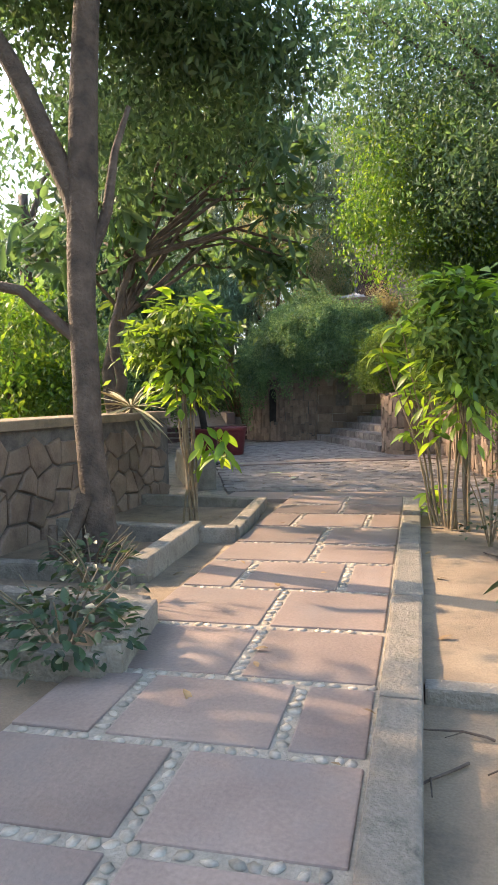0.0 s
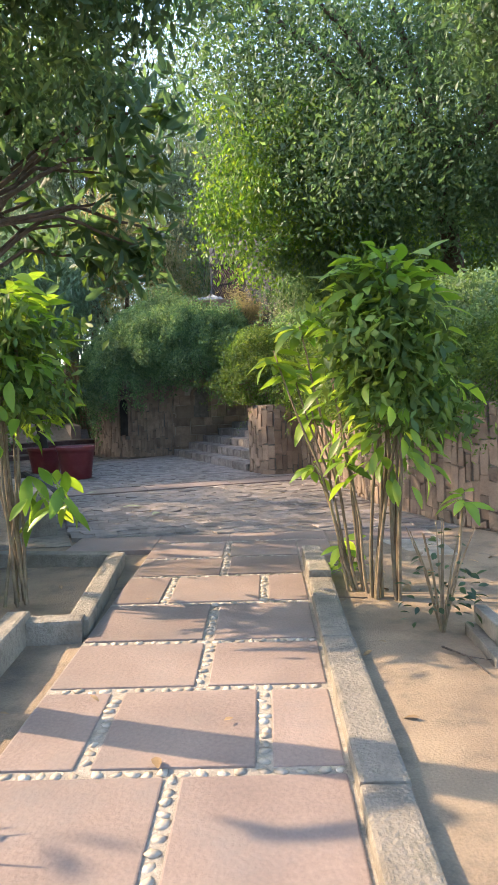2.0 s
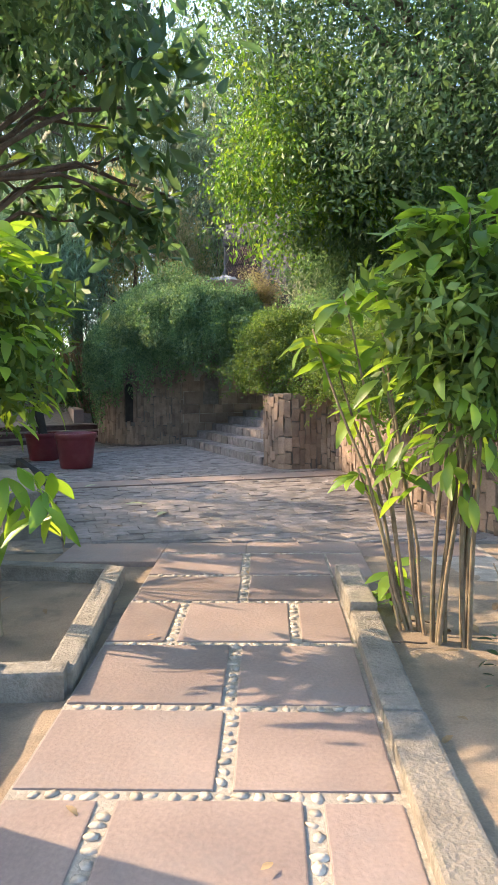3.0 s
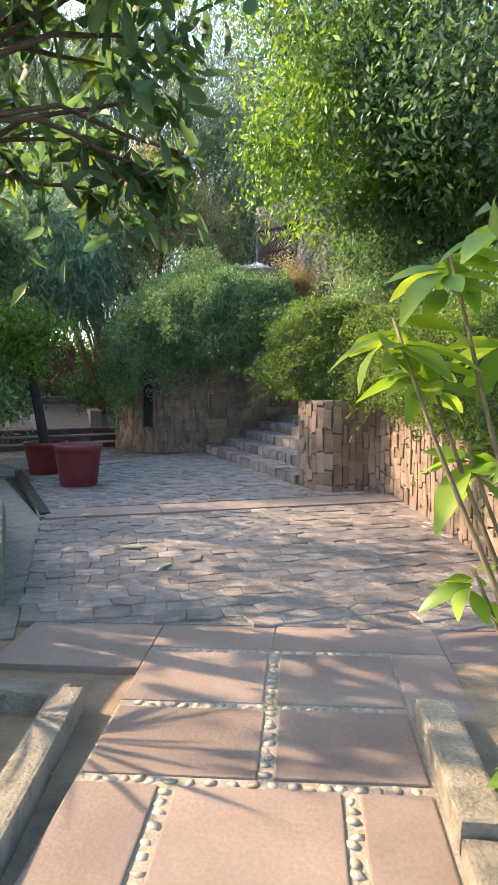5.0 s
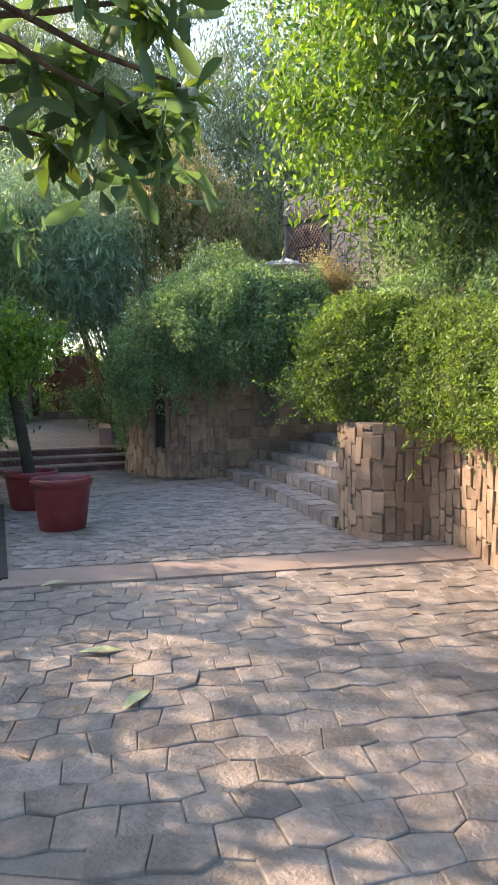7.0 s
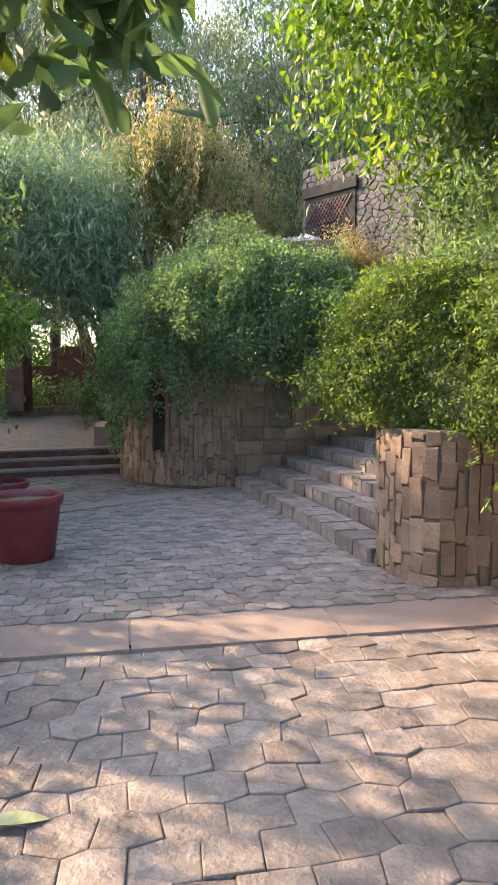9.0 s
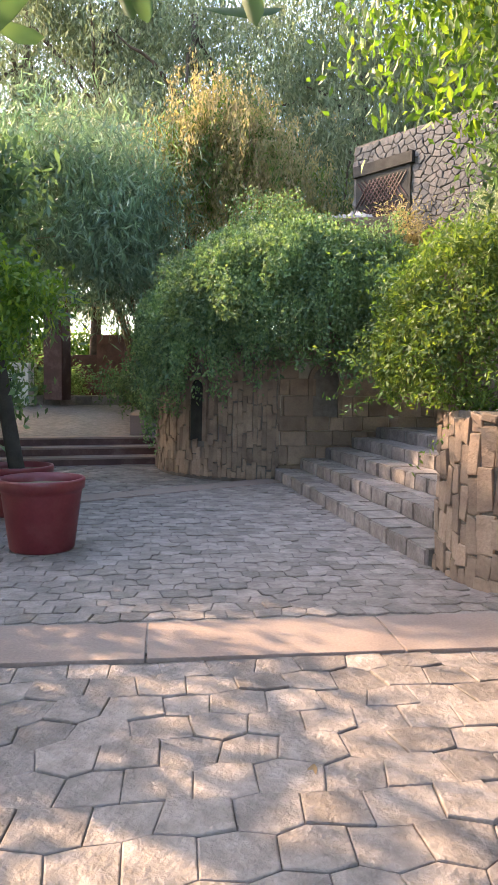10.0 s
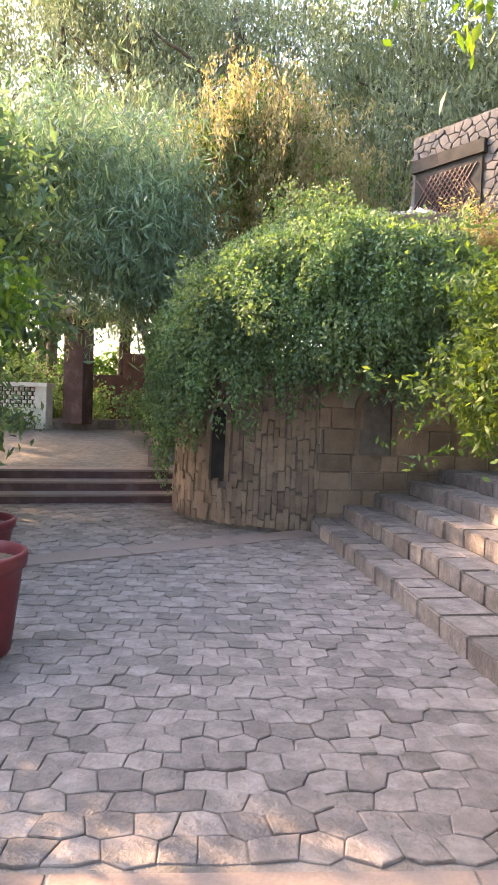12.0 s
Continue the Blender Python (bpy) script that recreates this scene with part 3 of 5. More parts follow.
stairs = thing("stairs", (SA.x, SA.y, 0), "broad grey stone stairs of split blocks", "stairs", kind="structure")
width = (SB - SA).length
NSTEP = 5
for k in range(NSTEP):
    a, b = SA + climb * TREAD * k, SB + climb * TREAD * k
    far = climb * (TREAD + 0.02 if k < NSTEP - 1 else 4.5)
    z1 = STEP + RISE * (k + 1)
    part("step_core", prism([tuple(a + far), tuple(b + far), tuple(b + climb * 0.02), tuple(a + climb * 0.02)][::-1], -0.1, z1 - 0.012), M_joint, stairs)
    s, g = 0.0, random.Random(40 + k)
    while s < width - 0.08:
        ln = min(g.uniform(0.26, 0.44), width - s)
        p0, p1 = a + along * (s + 0.006), a + along * (s + ln - 0.006)
        dpt = climb * (TREAD * 0.62 if g.random() < 0.6 else TREAD * 0.98)
        off = climb * g.uniform(-0.012, 0.012)
        bm = prism([tuple(p0 + off), tuple(p1 + off), tuple(p1 + dpt), tuple(p0 + dpt)][::-1], z1 - RISE - 0.02, z1 + g.uniform(-0.006, 0.006))
        bmesh.ops.bevel(bm, geom=bm.edges[:], offset=0.014, segments=2, affect="EDGES")
        part("stone_block", rough_up(bm, 0.012, 5.0), M_cobble, stairs)
        if dpt.length < TREAD * 0.8:
            bm = prism([tuple(p0 + dpt + climb * 0.01), tuple(p1 + dpt + climb * 0.01), tuple(p1 + climb * (TREAD - 0.005)), tuple(p0 + climb * (TREAD - 0.005))][::-1], z1 - 0.06, z1 + g.uniform(-0.006, 0.003))
            bmesh.ops.bevel(bm, geom=bm.edges[:], offset=0.01, segments=1, affect="EDGES")
            part("stone_block", bm, M_cobble, stairs)
        s += ln

# ---- round tower with niches, dressed flank ----
TC, TR, TH = Vector((-3.1, 23.1)), 1.92, 2.05
tower = thing("tower", (TC.x, TC.y, 0), "round stone tower base overgrown with creeper", "tower", kind="structure")
bm = bmesh.new()
bmesh.ops.create_cone(bm, cap_ends=True, segments=72, radius1=TR, radius2=TR - 0.04, depth=TH + 0.2)
bmesh.ops.translate(bm, verts=bm.verts, vec=(TC.x, TC.y, TH / 2 - 0.1))
part("tower_core", bm, M_joint, tower)


def tower_map(u, v, h):
    t = u / TR
    r = TR + h - 0.02 * v
    return (TC.x + r * math.cos(t), TC.y + r * math.sin(t), v)


# dressed flank wall beside the stairs
F0 = Vector((-2.58, 21.25))
flank = thing("wall_north", (F0.x, F0.y, 0), "dressed stone wall with an arched niche beside the stairs", "wall", kind="structure")
part("wall_core", prism([tuple(F0), tuple(F0 + climb * 6), tuple(F0 + climb * 6 + along * 0.5), tuple(F0 + along * 0.9 - climb * 0.35)], -0.1, TH - 0.05), M_mortar, flank)


def flank_map(u, v, h):
    p = F0 + climb * u - along * h
    return (p.x, p.y, v)


def arch(map_, u0, w, v0, v1, parent, name="niche", inner=None):
    """A shallow arched niche, its inner shade put in by dark colour, with a stone surround."""
    pts = [(u0 - w / 2, v0), (u0 + w / 2, v0), (u0 + w / 2, v1 - w / 2)]
    pts += [(u0 + w / 2 * math.cos(a), v1 - w / 2 + w / 2 * math.sin(a)) for a in np.linspace(0.2, math.pi - 0.2, 9)]
    pts += [(u0 - w / 2, v1 - w / 2)]
    k = len(pts)
    v = [map_(u, vv, 0.045) for u, vv in pts] + [map_(u, vv, 0.012) for u, vv in pts]
    f = [tuple(range(k, 2 * k))] + [(i, (i + 1) % k, (i + 1) % k + k, i + k) for i in range(k)]
    # dark inner face stands in for the shade of a deeper niche
    part(name, mesh_of(name, v, f, inner or M_darkbox), None, parent, "shallow arched niche with its shade coloured dark")
    w2 = w / 2 + 0.07
    outer = [(u0 - w2, v0), (u0 + w2, v0), (u0 + w2, v1 - w / 2)]
    outer += [(u0 + w2 * math.cos(a), v1 - w / 2 + w2 * math.sin(a)) for a in np.linspace(0.2, math.pi - 0.2, 9)]
    outer += [(u0 - w2, v1 - w / 2)]
    v = [map_(u, vv, 0.05) for u, vv in pts] + [map_(u, vv, 0.05) for u, vv in outer] + [map_(u, vv, -0.01) for u, vv in outer] + [map_(u, vv, 0.0) for u, vv in pts]
    f = []
    for i in range(1, k):
        j = (i + 1) % k
        f += [(i, j, j + k, i + k), (i + k, j + k, j + 2 * k, i + 2 * k), (i, i + 3 * k, j + 3 * k, j)]
    part("arch_surround", mesh_of("arch_surround", v, f, M_wallstone), None, parent)


TN = TR * math.radians(246)
arch(tower_map, TN, 0.26, 0.55, 1.5, tower)
arch(flank_map, 0.72, 0.4, 0.95, 1.72, flank, "niche", M_joint)

# ---- low red steps, upper terrace, pavilion ----
red = thing("red_steps", (-6.5, 23, 0), "three low dark red stone steps", "stairs", kind="structure")
RA, RB = Vector((-9.6, 20.35)), Vector((-4.9, 23.15))
ra = (RB - RA).normalized()
rn = Vector((-ra.y, ra.x))
for k in range(3):
    a, b = RA + rn * 0.42 * k, RB + rn * 0.42 * k
    z = -0.06 + 0.15 * (k + 1)
    part("step", rough_up(prism([tuple(a), tuple(b), tuple(b + rn * 0.47), tuple(a + rn * 0.47)], -0.1, z, 0.012), 0.005), M_redstep, red)
    part("nosing", prism([tuple(a - rn * 0.02), tuple(b - rn * 0.02), tuple(b + rn * 0.4), tuple(a + rn * 0.4)], z - 0.03, z + 0.004, 0.006), M_band, red, "worn pink stone tread")
upper = thing("upper_terrace", (-9, 25, 0), "upper stone terrace with low stone wall", "terrace", kind="structure")
TZ = 0.39
u0, u1 = RA + rn * 1.26 - ra * 5, RB + rn * 1.26
w1 = Vector((-8.0, 28.5))
w0 = w1 - ra * 9
WZ = 0.84
bm = bmesh.new()
quad = [bm.verts.new((*p, z)) for p, z in ((u0, TZ), (u1, TZ), (w1 + ra * 1.2, WZ), (w0, WZ))]
low = [bm.verts.new((v.co.x, v.co.y, -0.1)) for v in quad]
bm.faces.new(quad)
for k in range(4):
    bm.faces.new((low[k], low[(k + 1) % 4], quad[(k + 1) % 4], quad[k]))
part("terrace_floor", bm, M_cobble_i, upper)
part("low_wall", rough_up(prism([tuple(w0), tuple(w1), tuple(w1 + rn * 0.9), tuple(w0 + rn * 0.9)], 0.2, WZ + 0.24, 0.02), 0.012), M_concrete, upper)
for k in range(22):
    p0, p1 = w0.lerp(w1, k / 22), w0.lerp(w1, (k + 0.93) / 22)
    part("wall_stone", rough_up(prism([tuple(p0 - rn * 0.03), tuple(p1 - rn * 0.03), tuple(p1 + rn * 0.1), tuple(p0 + rn * 0.1)], WZ - 0.1, WZ + 0.22, 0.01), 0.01), M_cobble, upper)
part("coping", rough_up(strip(tuple(u1 - ra * 0.4), tuple(w1 + ra * 0.5), 0.14, TZ - 0.1, WZ - 0.05, 0.01), 0.008), M_band, upper, "pale stone kerb along the terrace")

# ---- creeper-topped terrace on the east side ----
hill = thing("hillside", (4, 18, 0), "planted earth bank behind the retaining wall", "hillside", kind="structure")
bm = bmesh.new()
cols = []
for i, (x, y) in enumerate(back[::3]):
    q = Vector((x, y))
    out = Vector((0.9, 0.35))
    col = []
    for d, z in ((0.0, 1.28), (0.8, 1.6), (2.2, 2.4), (3.6, 3.2), (14, 3.5), (60, 3.8)):
        p = q + out * d
        col.append(bm.verts.new((p.x, p.y, z + noise.noise(Vector((p.x, p.y, 0))) * 0.15)))
    cols.append(col)
for a, b in zip(cols[:-1], cols[1:]):
    for k in range(5):
        bm.faces.new((a[k], a[k + 1], b[k + 1], b[k]))
bmesh.ops.recalc_face_normals(bm, faces=bm.faces[:])
for f in bm.faces:
    f.smooth = True
part("bank", bm, M_earth, hill)
part("terrace_body", prism([(-1.6, 23.2), (0.3, 22.3), (3.2, 19.2), (40, 22), (40, 60), (-6, 60), (-2.4, 25)], -0.1, 3.45), M_earth, hill)
part("parapet", rough_up(strip((0.4, 22.2), (6.5, 17.6), 0.15, 2.6, 3.75, 0.02), 0.01), M_concrete, hill, "low dark parapet with a pale coping")
part("parapet_coping", strip((0.36, 22.2), (6.5, 17.57), 0.19, 3.752, 3.82, 0.01), M_concrete, hill)

# ---- stone building on the terrace ----
bld = thing("stone_building", (0.0, 24, 3.4), "grey rubble stone building with a dark latticed window", "building")
BL, BR = Vector((-1.75, 24.6)), Vector((0.6, 22.75))
bd = (BR - BL).normalized()
bn = Vector((bd.y, -bd.x))
BTOP = 5.95
part("wall", prism([tuple(BL), tuple(BR), tuple(BR - bn * 4), tuple(BL - bn * 4)], 3.3, BTOP), M_joint, bld)


def bld_map(u, v, h):
    p = BL + bd * u + bn * h
    return (p.x, p.y, v)


WU = (0.1, 1.35, 4.3, 5.35)
# flat near-black sheet gives the window its depth of shade by colour
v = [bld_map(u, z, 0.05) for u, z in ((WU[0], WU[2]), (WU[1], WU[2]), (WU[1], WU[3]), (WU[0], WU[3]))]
win = part("window", mesh_of("window", v, [(0, 1, 2, 3)], M_darkbox), None, bld, "window with a wooden lattice over a flat dark sheet for recess shade")
part("lintel", prism([tuple(BL + bd * 0.05 + bn * 0.0), tuple(BL + bd * 1.4), tuple(BL + bd * 1.4 + bn * 0.09), tuple(BL + bd * 0.05 + bn * 0.09)][::-1], 5.35, 5.55), M_darkbox, bld, "dark timber lintel")
for k in range(14):
    for s in (1, -1):
        a = Vector(bld_map(WU[0] + 0.02 + k * 0.09, WU[2] + 0.02, 0.06))
        d = Vector((bd.x * s, bd.y * s, 1.3)).normalized() * 0.55
        for q in range(2):
            p = a + Vector((0, 0, 0.48 * q))
            e = p + d
            uu = (Vector((e.x, e.y)) - BL).dot(bd)
            if WU[0] < uu < WU[1] and e.z < WU[3]:
                vv, f = tube([p, e], [0.012, 0.012], 4)
                part("lattice_bar", mesh_of("lattice_bar", vv, f, M_redstep), None, win)

# ---- pots ----
def pot(at, r, h, label):
    t = thing("plant_pot", at, label, "plant pot", "maroon pots on the court")
    prof = [(r * 0.72, 0), (r * 0.76, 0.02), (r * 0.93, h * 0.8), (r * 0.95, h * 0.84), (r * 1.0, h * 0.86), (r * 1.02, h * 0.97), (r * 1.0, h), (r * 0.94, h), (r * 0.9, h * 0.9), (r * 0.88, h * 0.86)]
    n = 40
    v = [(q * math.cos(2 * math.pi * k / n), q * math.sin(2 * math.pi * k / n), z) for q, z in prof for k in range(n)]
    f = [(i * n + k, i * n + (k + 1) % n, (i + 1) * n + (k + 1) % n, (i + 1) * n + k) for i in range(len(prof) - 1) for k in range(n)]
    f.append(tuple(range(n))[::-1])
    me = mesh_of("body", v, f, M_pot, True)
    me.transform(Matrix.Translation(at))
    part("body", me, None, t)
    bm = bmesh.new()
    bmesh.ops.create_circle(bm, cap_ends=True, segments=n, radius=r * 0.89)
    bmesh.ops.subdivide_edges(bm, edges=bm.edges[:], cuts=2, use_grid_fill=True)
    for q in bm.verts:
        q.co.z += 0.03 * noise.noise(q.co * 9)
    bmesh.ops.translate(bm, verts=bm.verts, vec=Vector(at) + Vector((0, 0, h * 0.87)))
    part("soil", bm, M_earth, t, "dark potting soil")
    return t


pot((-3.76, 16.28, STEP + 0.012), 0.35, 0.6, "large maroon plastic plant pot, empty but for soil")
pot((-4.75, 17.6, STEP + 0.012), 0.36, 0.52, "maroon plant pot holding a small tree")

# ---- foliage ----
def leafy(name, places, size, width, mat, label, cat, seed, droop=0.2, kind="", along_=None, spread=1.0):
    me = leaf_cloud(name, np.array(places), size, width, mat, droop, spread, seed, along_)
    ob = new(name, me)
    return tagged(ob, label, cat, kind=kind)


# creeper on the tower: a lumpy cap with hanging strands
def creeper(centre, radii, n, strands, seed, mat, label, leaf, lo, strand_len, arc):
    g = np.random.default_rng(seed)
    t = thing("creeper", (centre[0], centre[1], 2.0), label, "creeper")
    d = g.normal(size=(n * 3, 3))
    d /= np.linalg.norm(d, axis=1)[:, None]
    d = d[d[:, 2] > lo][:n]
    lump = np.array([1.3 * noise.noise(Vector(v * 2.3)) + 0.8 * noise.noise(Vector(v * 5.5)) + 0.5 * noise.noise(Vector(v * 12)) for v in d])
    p = np.array(centre) + d * np.array(radii) * (g.uniform(0.8, 1.0, len(d)) + 0.3 * lump)[:, None]
    part("crown", leaf_cloud("crown", p, leaf[0], leaf[1], mat, 0.45, 1.0, seed + 1), None, t)
    hang = []
    for k in range(strands):
        a = g.uniform(*arc)
        up = g.uniform(0.0, 0.95)
        rr = math.sqrt(1 - up * up) * (1.02 + 0.22 * noise.noise(Vector((a * 3, up * 3, seed))))
        x, y = centre[0] + radii[0] * rr * math.cos(a), centre[1] + radii[1] * rr * math.sin(a)
        ln = strand_len * (1.5 if math.cos(a) < -0.25 else 1.0) * g.uniform(0.25, 1.0) * (0.8 + 0.9 * noise.noise(Vector((a * 2.2, seed, 0))))
        m = max(4, int(ln / 0.02))
        s = np.linspace(0, 1, m)
        bulge = 0.16 * np.sin(s * 2.2)
        z = centre[2] + radii[2] * up - s * ln + 0.1 * (1 - s)
        q = np.stack([x + bulge * math.cos(a), y + bulge * math.sin(a), z], 1) + g.normal(size=(m, 3)) * 0.025
        hang.append(q)
    part("strand_fringe", leaf_cloud("strand_fringe", np.concatenate(hang), leaf[0] * 1.1, leaf[1] * 1.15, mat, 0.5, 0.9, seed + 3), None, t)
    return t


creeper((TC.x + 0.55, TC.y - 0.15, 2.4), (2.35, 2.35, 1.8), 76000, 2700, 21, L_hedge, "dense green creeper cascading over the round stone tower", (0.062, 0.033), -0.4, 1.35, (2.6, 6.2))


def hedge_line(name, pts, n, rx, rz, seed, mat, label, leaf, down=0.9, dirn=(-1, -0.3)):
    g = np.random.default_rng(seed)
    pts = np.array(pts, float)
    seg = np.linalg.norm(np.diff(pts[:, :2], axis=0), axis=1)
    cum = np.r_[0, np.cumsum(seg)]
    s = g.uniform(0, cum[-1], n)
    c = np.stack([np.interp(s, cum, pts[:, k]) for k in range(3)], 1)
    a = g.uniform(-0.25 * math.pi, 1.0 * math.pi, n)
    lump = np.array([noise.noise(Vector((q * 1.7, w * 1.1, seed))) + 0.5 * noise.noise(Vector((q * 5, w * 3, seed))) for q, w in zip(s, a)])
    r = g.uniform(0.75, 1, n) + 0.3 * lump
    dn = Vector((*dirn, 0)).normalized()
    front = np.cos(a) * rx * r
    z = np.sin(a) * rz * r
    z = np.where(np.sin(a) < 0, z * down * 2, z)
    p = c.copy()
    p[:, 0] += dn.x * front
    p[:, 1] += dn.y * front
    p[:, 2] += z
    t = thing(name, (pts[0][0], pts[0][1], 1.3), label, "hedge")
    part("foliage", leaf_cloud("foliage", p, leaf[0], leaf[1], mat, 0.3, 1.0, seed + 1), None, t)
    sp = []
    for k in range(n // 110):
        i = int(g.integers(0, n))
        way = np.array([dn.x * 0.7 + g.normal() * 0.4, dn.y * 0.7 + g.normal() * 0.4, g.uniform(-0.9, 0.7)])
        ln = g.uniform(0.15, 0.5)
        m = int(ln / 0.014)
        s_ = np.linspace(0, 1, m)[:, None]
        sp.append(p[i] + way * ln * s_ + np.array([0, 0, -0.25]) * ln * s_ ** 2 + g.normal(size=(m, 3)) * 0.015)
    part("sprig_fringe", leaf_cloud("sprig_fringe", np.concatenate(sp), leaf[0], leaf[1], mat, 0.2, 1.0, seed + 2), None, t)
    return t


hedge_line("hedge", [(-0.4, 17.5, 1.95), (-0.3, 16.8, 1.88), (0.05, 16.4, 1.78), (0.55, 16.35, 1.75), (1.0, 15.8, 1.7), (1.25, 14.8, 1.6), (1.42, 13.6, 1.5), (1.6, 12.6, 1.42), (2.1, 11.3, 1.35), (3.0, 10.3, 1.45), (4.2, 9.8, 1.55)], 100000, 0.75, 0.78, 31, L_lime, "bright green hedge spilling over the stone wall", (0.058, 0.022), 0.5)
hedge_line("shrub", [(0.8, 18.2, 2.4), (1.8, 17.0, 2.5), (2.4, 15.2, 2.4), (2.8, 13.5, 2.2), (3.4, 12, 2.0)], 26000, 1.2, 0.85, 33, L_hedge, "green shrubs on the bank behind the hedge", (0.08, 0.035))

# trees
def big_tree_left():
    base = (-2.29, 7.02, -0.05)
    t = thing("tree", base, "tall grey-barked tree with a flared root and dark canopy", "tree")
    limb("trunk", [(-2.29, 7.02, -0.1), (-2.31, 7.02, 0.15), (-2.35, 7.02, 0.8), (-2.39, 7.02, 2.0), (-2.35, 7.02, 2.9), (-2.27, 7.07, 4.2), (-2.17, 7.22, 6.0)], [0.2, 0.14, 0.11, 0.108, 0.12, 0.1, 0.06], M_bark, t, 14, 0.02)
    limb("root", [(-2.37, 6.92, 0.5), (-2.47, 6.84, 0.2), (-2.55, 6.74, -0.06)], [0.07, 0.05, 0.035], M_bark, t, 8, 0.02)
    limb("root_stump", [(-2.59, 6.82, -0.05), (-2.62, 6.82, 0.18), (-2.61, 6.82, 0.27)], [0.05, 0.04, 0.035], M_bark, t, 8)
    limb("branch", [(-2.36, 7.02, 2.6), (-2.67, 6.92, 3.5), (-3.17, 6.72, 4.6), (-4.17, 6.42, 5.8)], [0.1, 0.08, 0.06, 0.03], M_bark, t, 8, 0.05)
    limb("branch", [(-2.39, 7.02, 1.7), (-2.87, 6.92, 2.15), (-3.67, 6.92, 2.3), (-4.47, 7.22, 2.75)], [0.05, 0.045, 0.035, 0.015], M_bark, t, 7, 0.05)
    limb("branch", [(-2.38, 7.02, 2.15), (-2.22, 7.12, 2.75), (-2.07, 7.32, 3.6)], [0.06, 0.045, 0.02], M_bark, t, 7, 0.05)
    cl = scatter_clumps((-2.87, 7.82, 6.0), (3.0, 3.2, 1.8), 56, 0.62, 51, -0.6) + scatter_clumps((-2.47, 10.02, 5.0), (1.6, 1.9, 1.1), 26, 0.45, 54, -1)
    part("crown", leaf_cloud("crown", clump_places(cl, 66000, 52, 0.3, 0.45), 0.13, 0.05, L_canopy, 0.5, 1.0, 53), None, t)
    return t


big_tree_left()
tree("tree", (3.6, 17.5, 3.3), (3.0, 17.0, 6.0), 0.2, (2.0, 16.4, 6.9), (4.3, 3.8, 3.0), 170, 0.6, 62000, (0.125, 0.052), L_canopy, "large dark-leaved tree leaning over the court", 61, 11, twig=0.8, lobes=[(1.0, 16.2, 7.5, 1.9, 1.8, 1.0), (3.0, 16.0, 6.2, 2.2, 2.2, 1.2), (2.2, 17.0, 8.9, 2.7, 2.4, 1.3), (0.7, 16.6, 5.7, 1.2, 1.1, 0.7), (4.6, 16.0, 7.8, 2.0, 2.0, 1.2), (1.9, 15.4, 5.1, 1.3, 1.0, 0.5), (-0.4, 17.0, 8.6, 1.5, 1.5, 0.8), (-0.6, 17.6, 6.9, 1.0, 1.0, 0.7), (3.8, 16.4, 4.6, 1.6, 1.4, 0.7), (1.2, 17.4, 10.6, 2.6, 2.2, 1.0)])
tree("tree", (5.2, 12.5, 2.6), (4.2, 12.5, 5.2), 0.18, (4.9, 13.0, 7.0), (2.6, 3.0, 2.0), 85, 0.6, 34000, (0.12, 0.05), L_canopy, "dark-leaved tree on the planted bank", 66, 7, low=-0.7)
cl = [(gq.uniform(0.0, 2.4), gq.uniform(16.8, 18.6), gq.uniform(3.4, 5.3), 0.36, 0.36, 0.24) for gq in [random.Random(75)] for _ in range(34)]
leafy("branch_leaves", clump_places(cl, 17000, 76, 0.2, 0.38), 0.12, 0.05, L_canopy, "dark leafy branch hanging before the terrace", "foliage", 77, 0.6)
cl = [(gq.uniform(-1.2, 2.0), gq.uniform(15.8, 18.4), gq.uniform(3.9, 6.6), 0.3, 0.3, 0.22) for gq in [random.Random(71)] for _ in range(46)]
leafy("branch_leaves", clump_places(cl, 12000, 72, 0.2, 0.4), 0.12, 0.05, L_bright, "sunlit leafy branch hanging over the stairs", "foliage", 73, 0.6)

# distance: trees all round, with crowns added on the west to block sun
SPEC = [(-9, 34, 14, 4.2, L_feather), (-5, 36, 16, 4.2, L_feather), (-1, 34, 15, 4.0, L_feather), (3.5, 33, 14, 4.2, L_feather), (8, 29, 11, 4.2, L_canopy), (13, 24, 10, 4.2, L_canopy),
        (-14, 33, 17, 4.6, L_feather), (-14.5, 26, 9, 3.8, L_feather), (-12.8, 20, 6.5, 3.2, L_canopy), (-10, 2, 8, 3.6, L_canopy), (10, 18, 9, 3.8, L_canopy), (8.5, 10, 9, 3.8, L_canopy),
        (-9.8, 30.5, 15.5, 3.0, L_feather), (-6.8, 30, 15.5, 3.0, L_feather), (-12.4, 31, 17, 3.6, L_feather), (-2.2, 30, 13, 2.8, L_feather), (1.2, 29.5, 12, 2.8, L_feather), (-6.6, 5.3, 6.2, 1.5, L_canopy), (-8.0, 15.0, 7.6, 2.4, L_canopy), (-8.0, 19.0, 6.6, 1.7, L_canopy), (-8.6, 19.4, 6.2, 2.2, L_canopy), (-20, 40, 13, 6, L_feather), (16, 40, 15, 7, L_feather), (2, 46, 18, 7, L_feather), (-10, 46, 17, 7, L_feather), (6, -4, 8, 4, L_canopy), (-6, -5, 8, 4, L_canopy), (-8.8, 21.6, 5.9, 2.1, L_canopy), (8.2, 24.5, 5.4, 3.0, L_canopy), (5.0, 25.5, 4.6, 2.6, L_bright)]
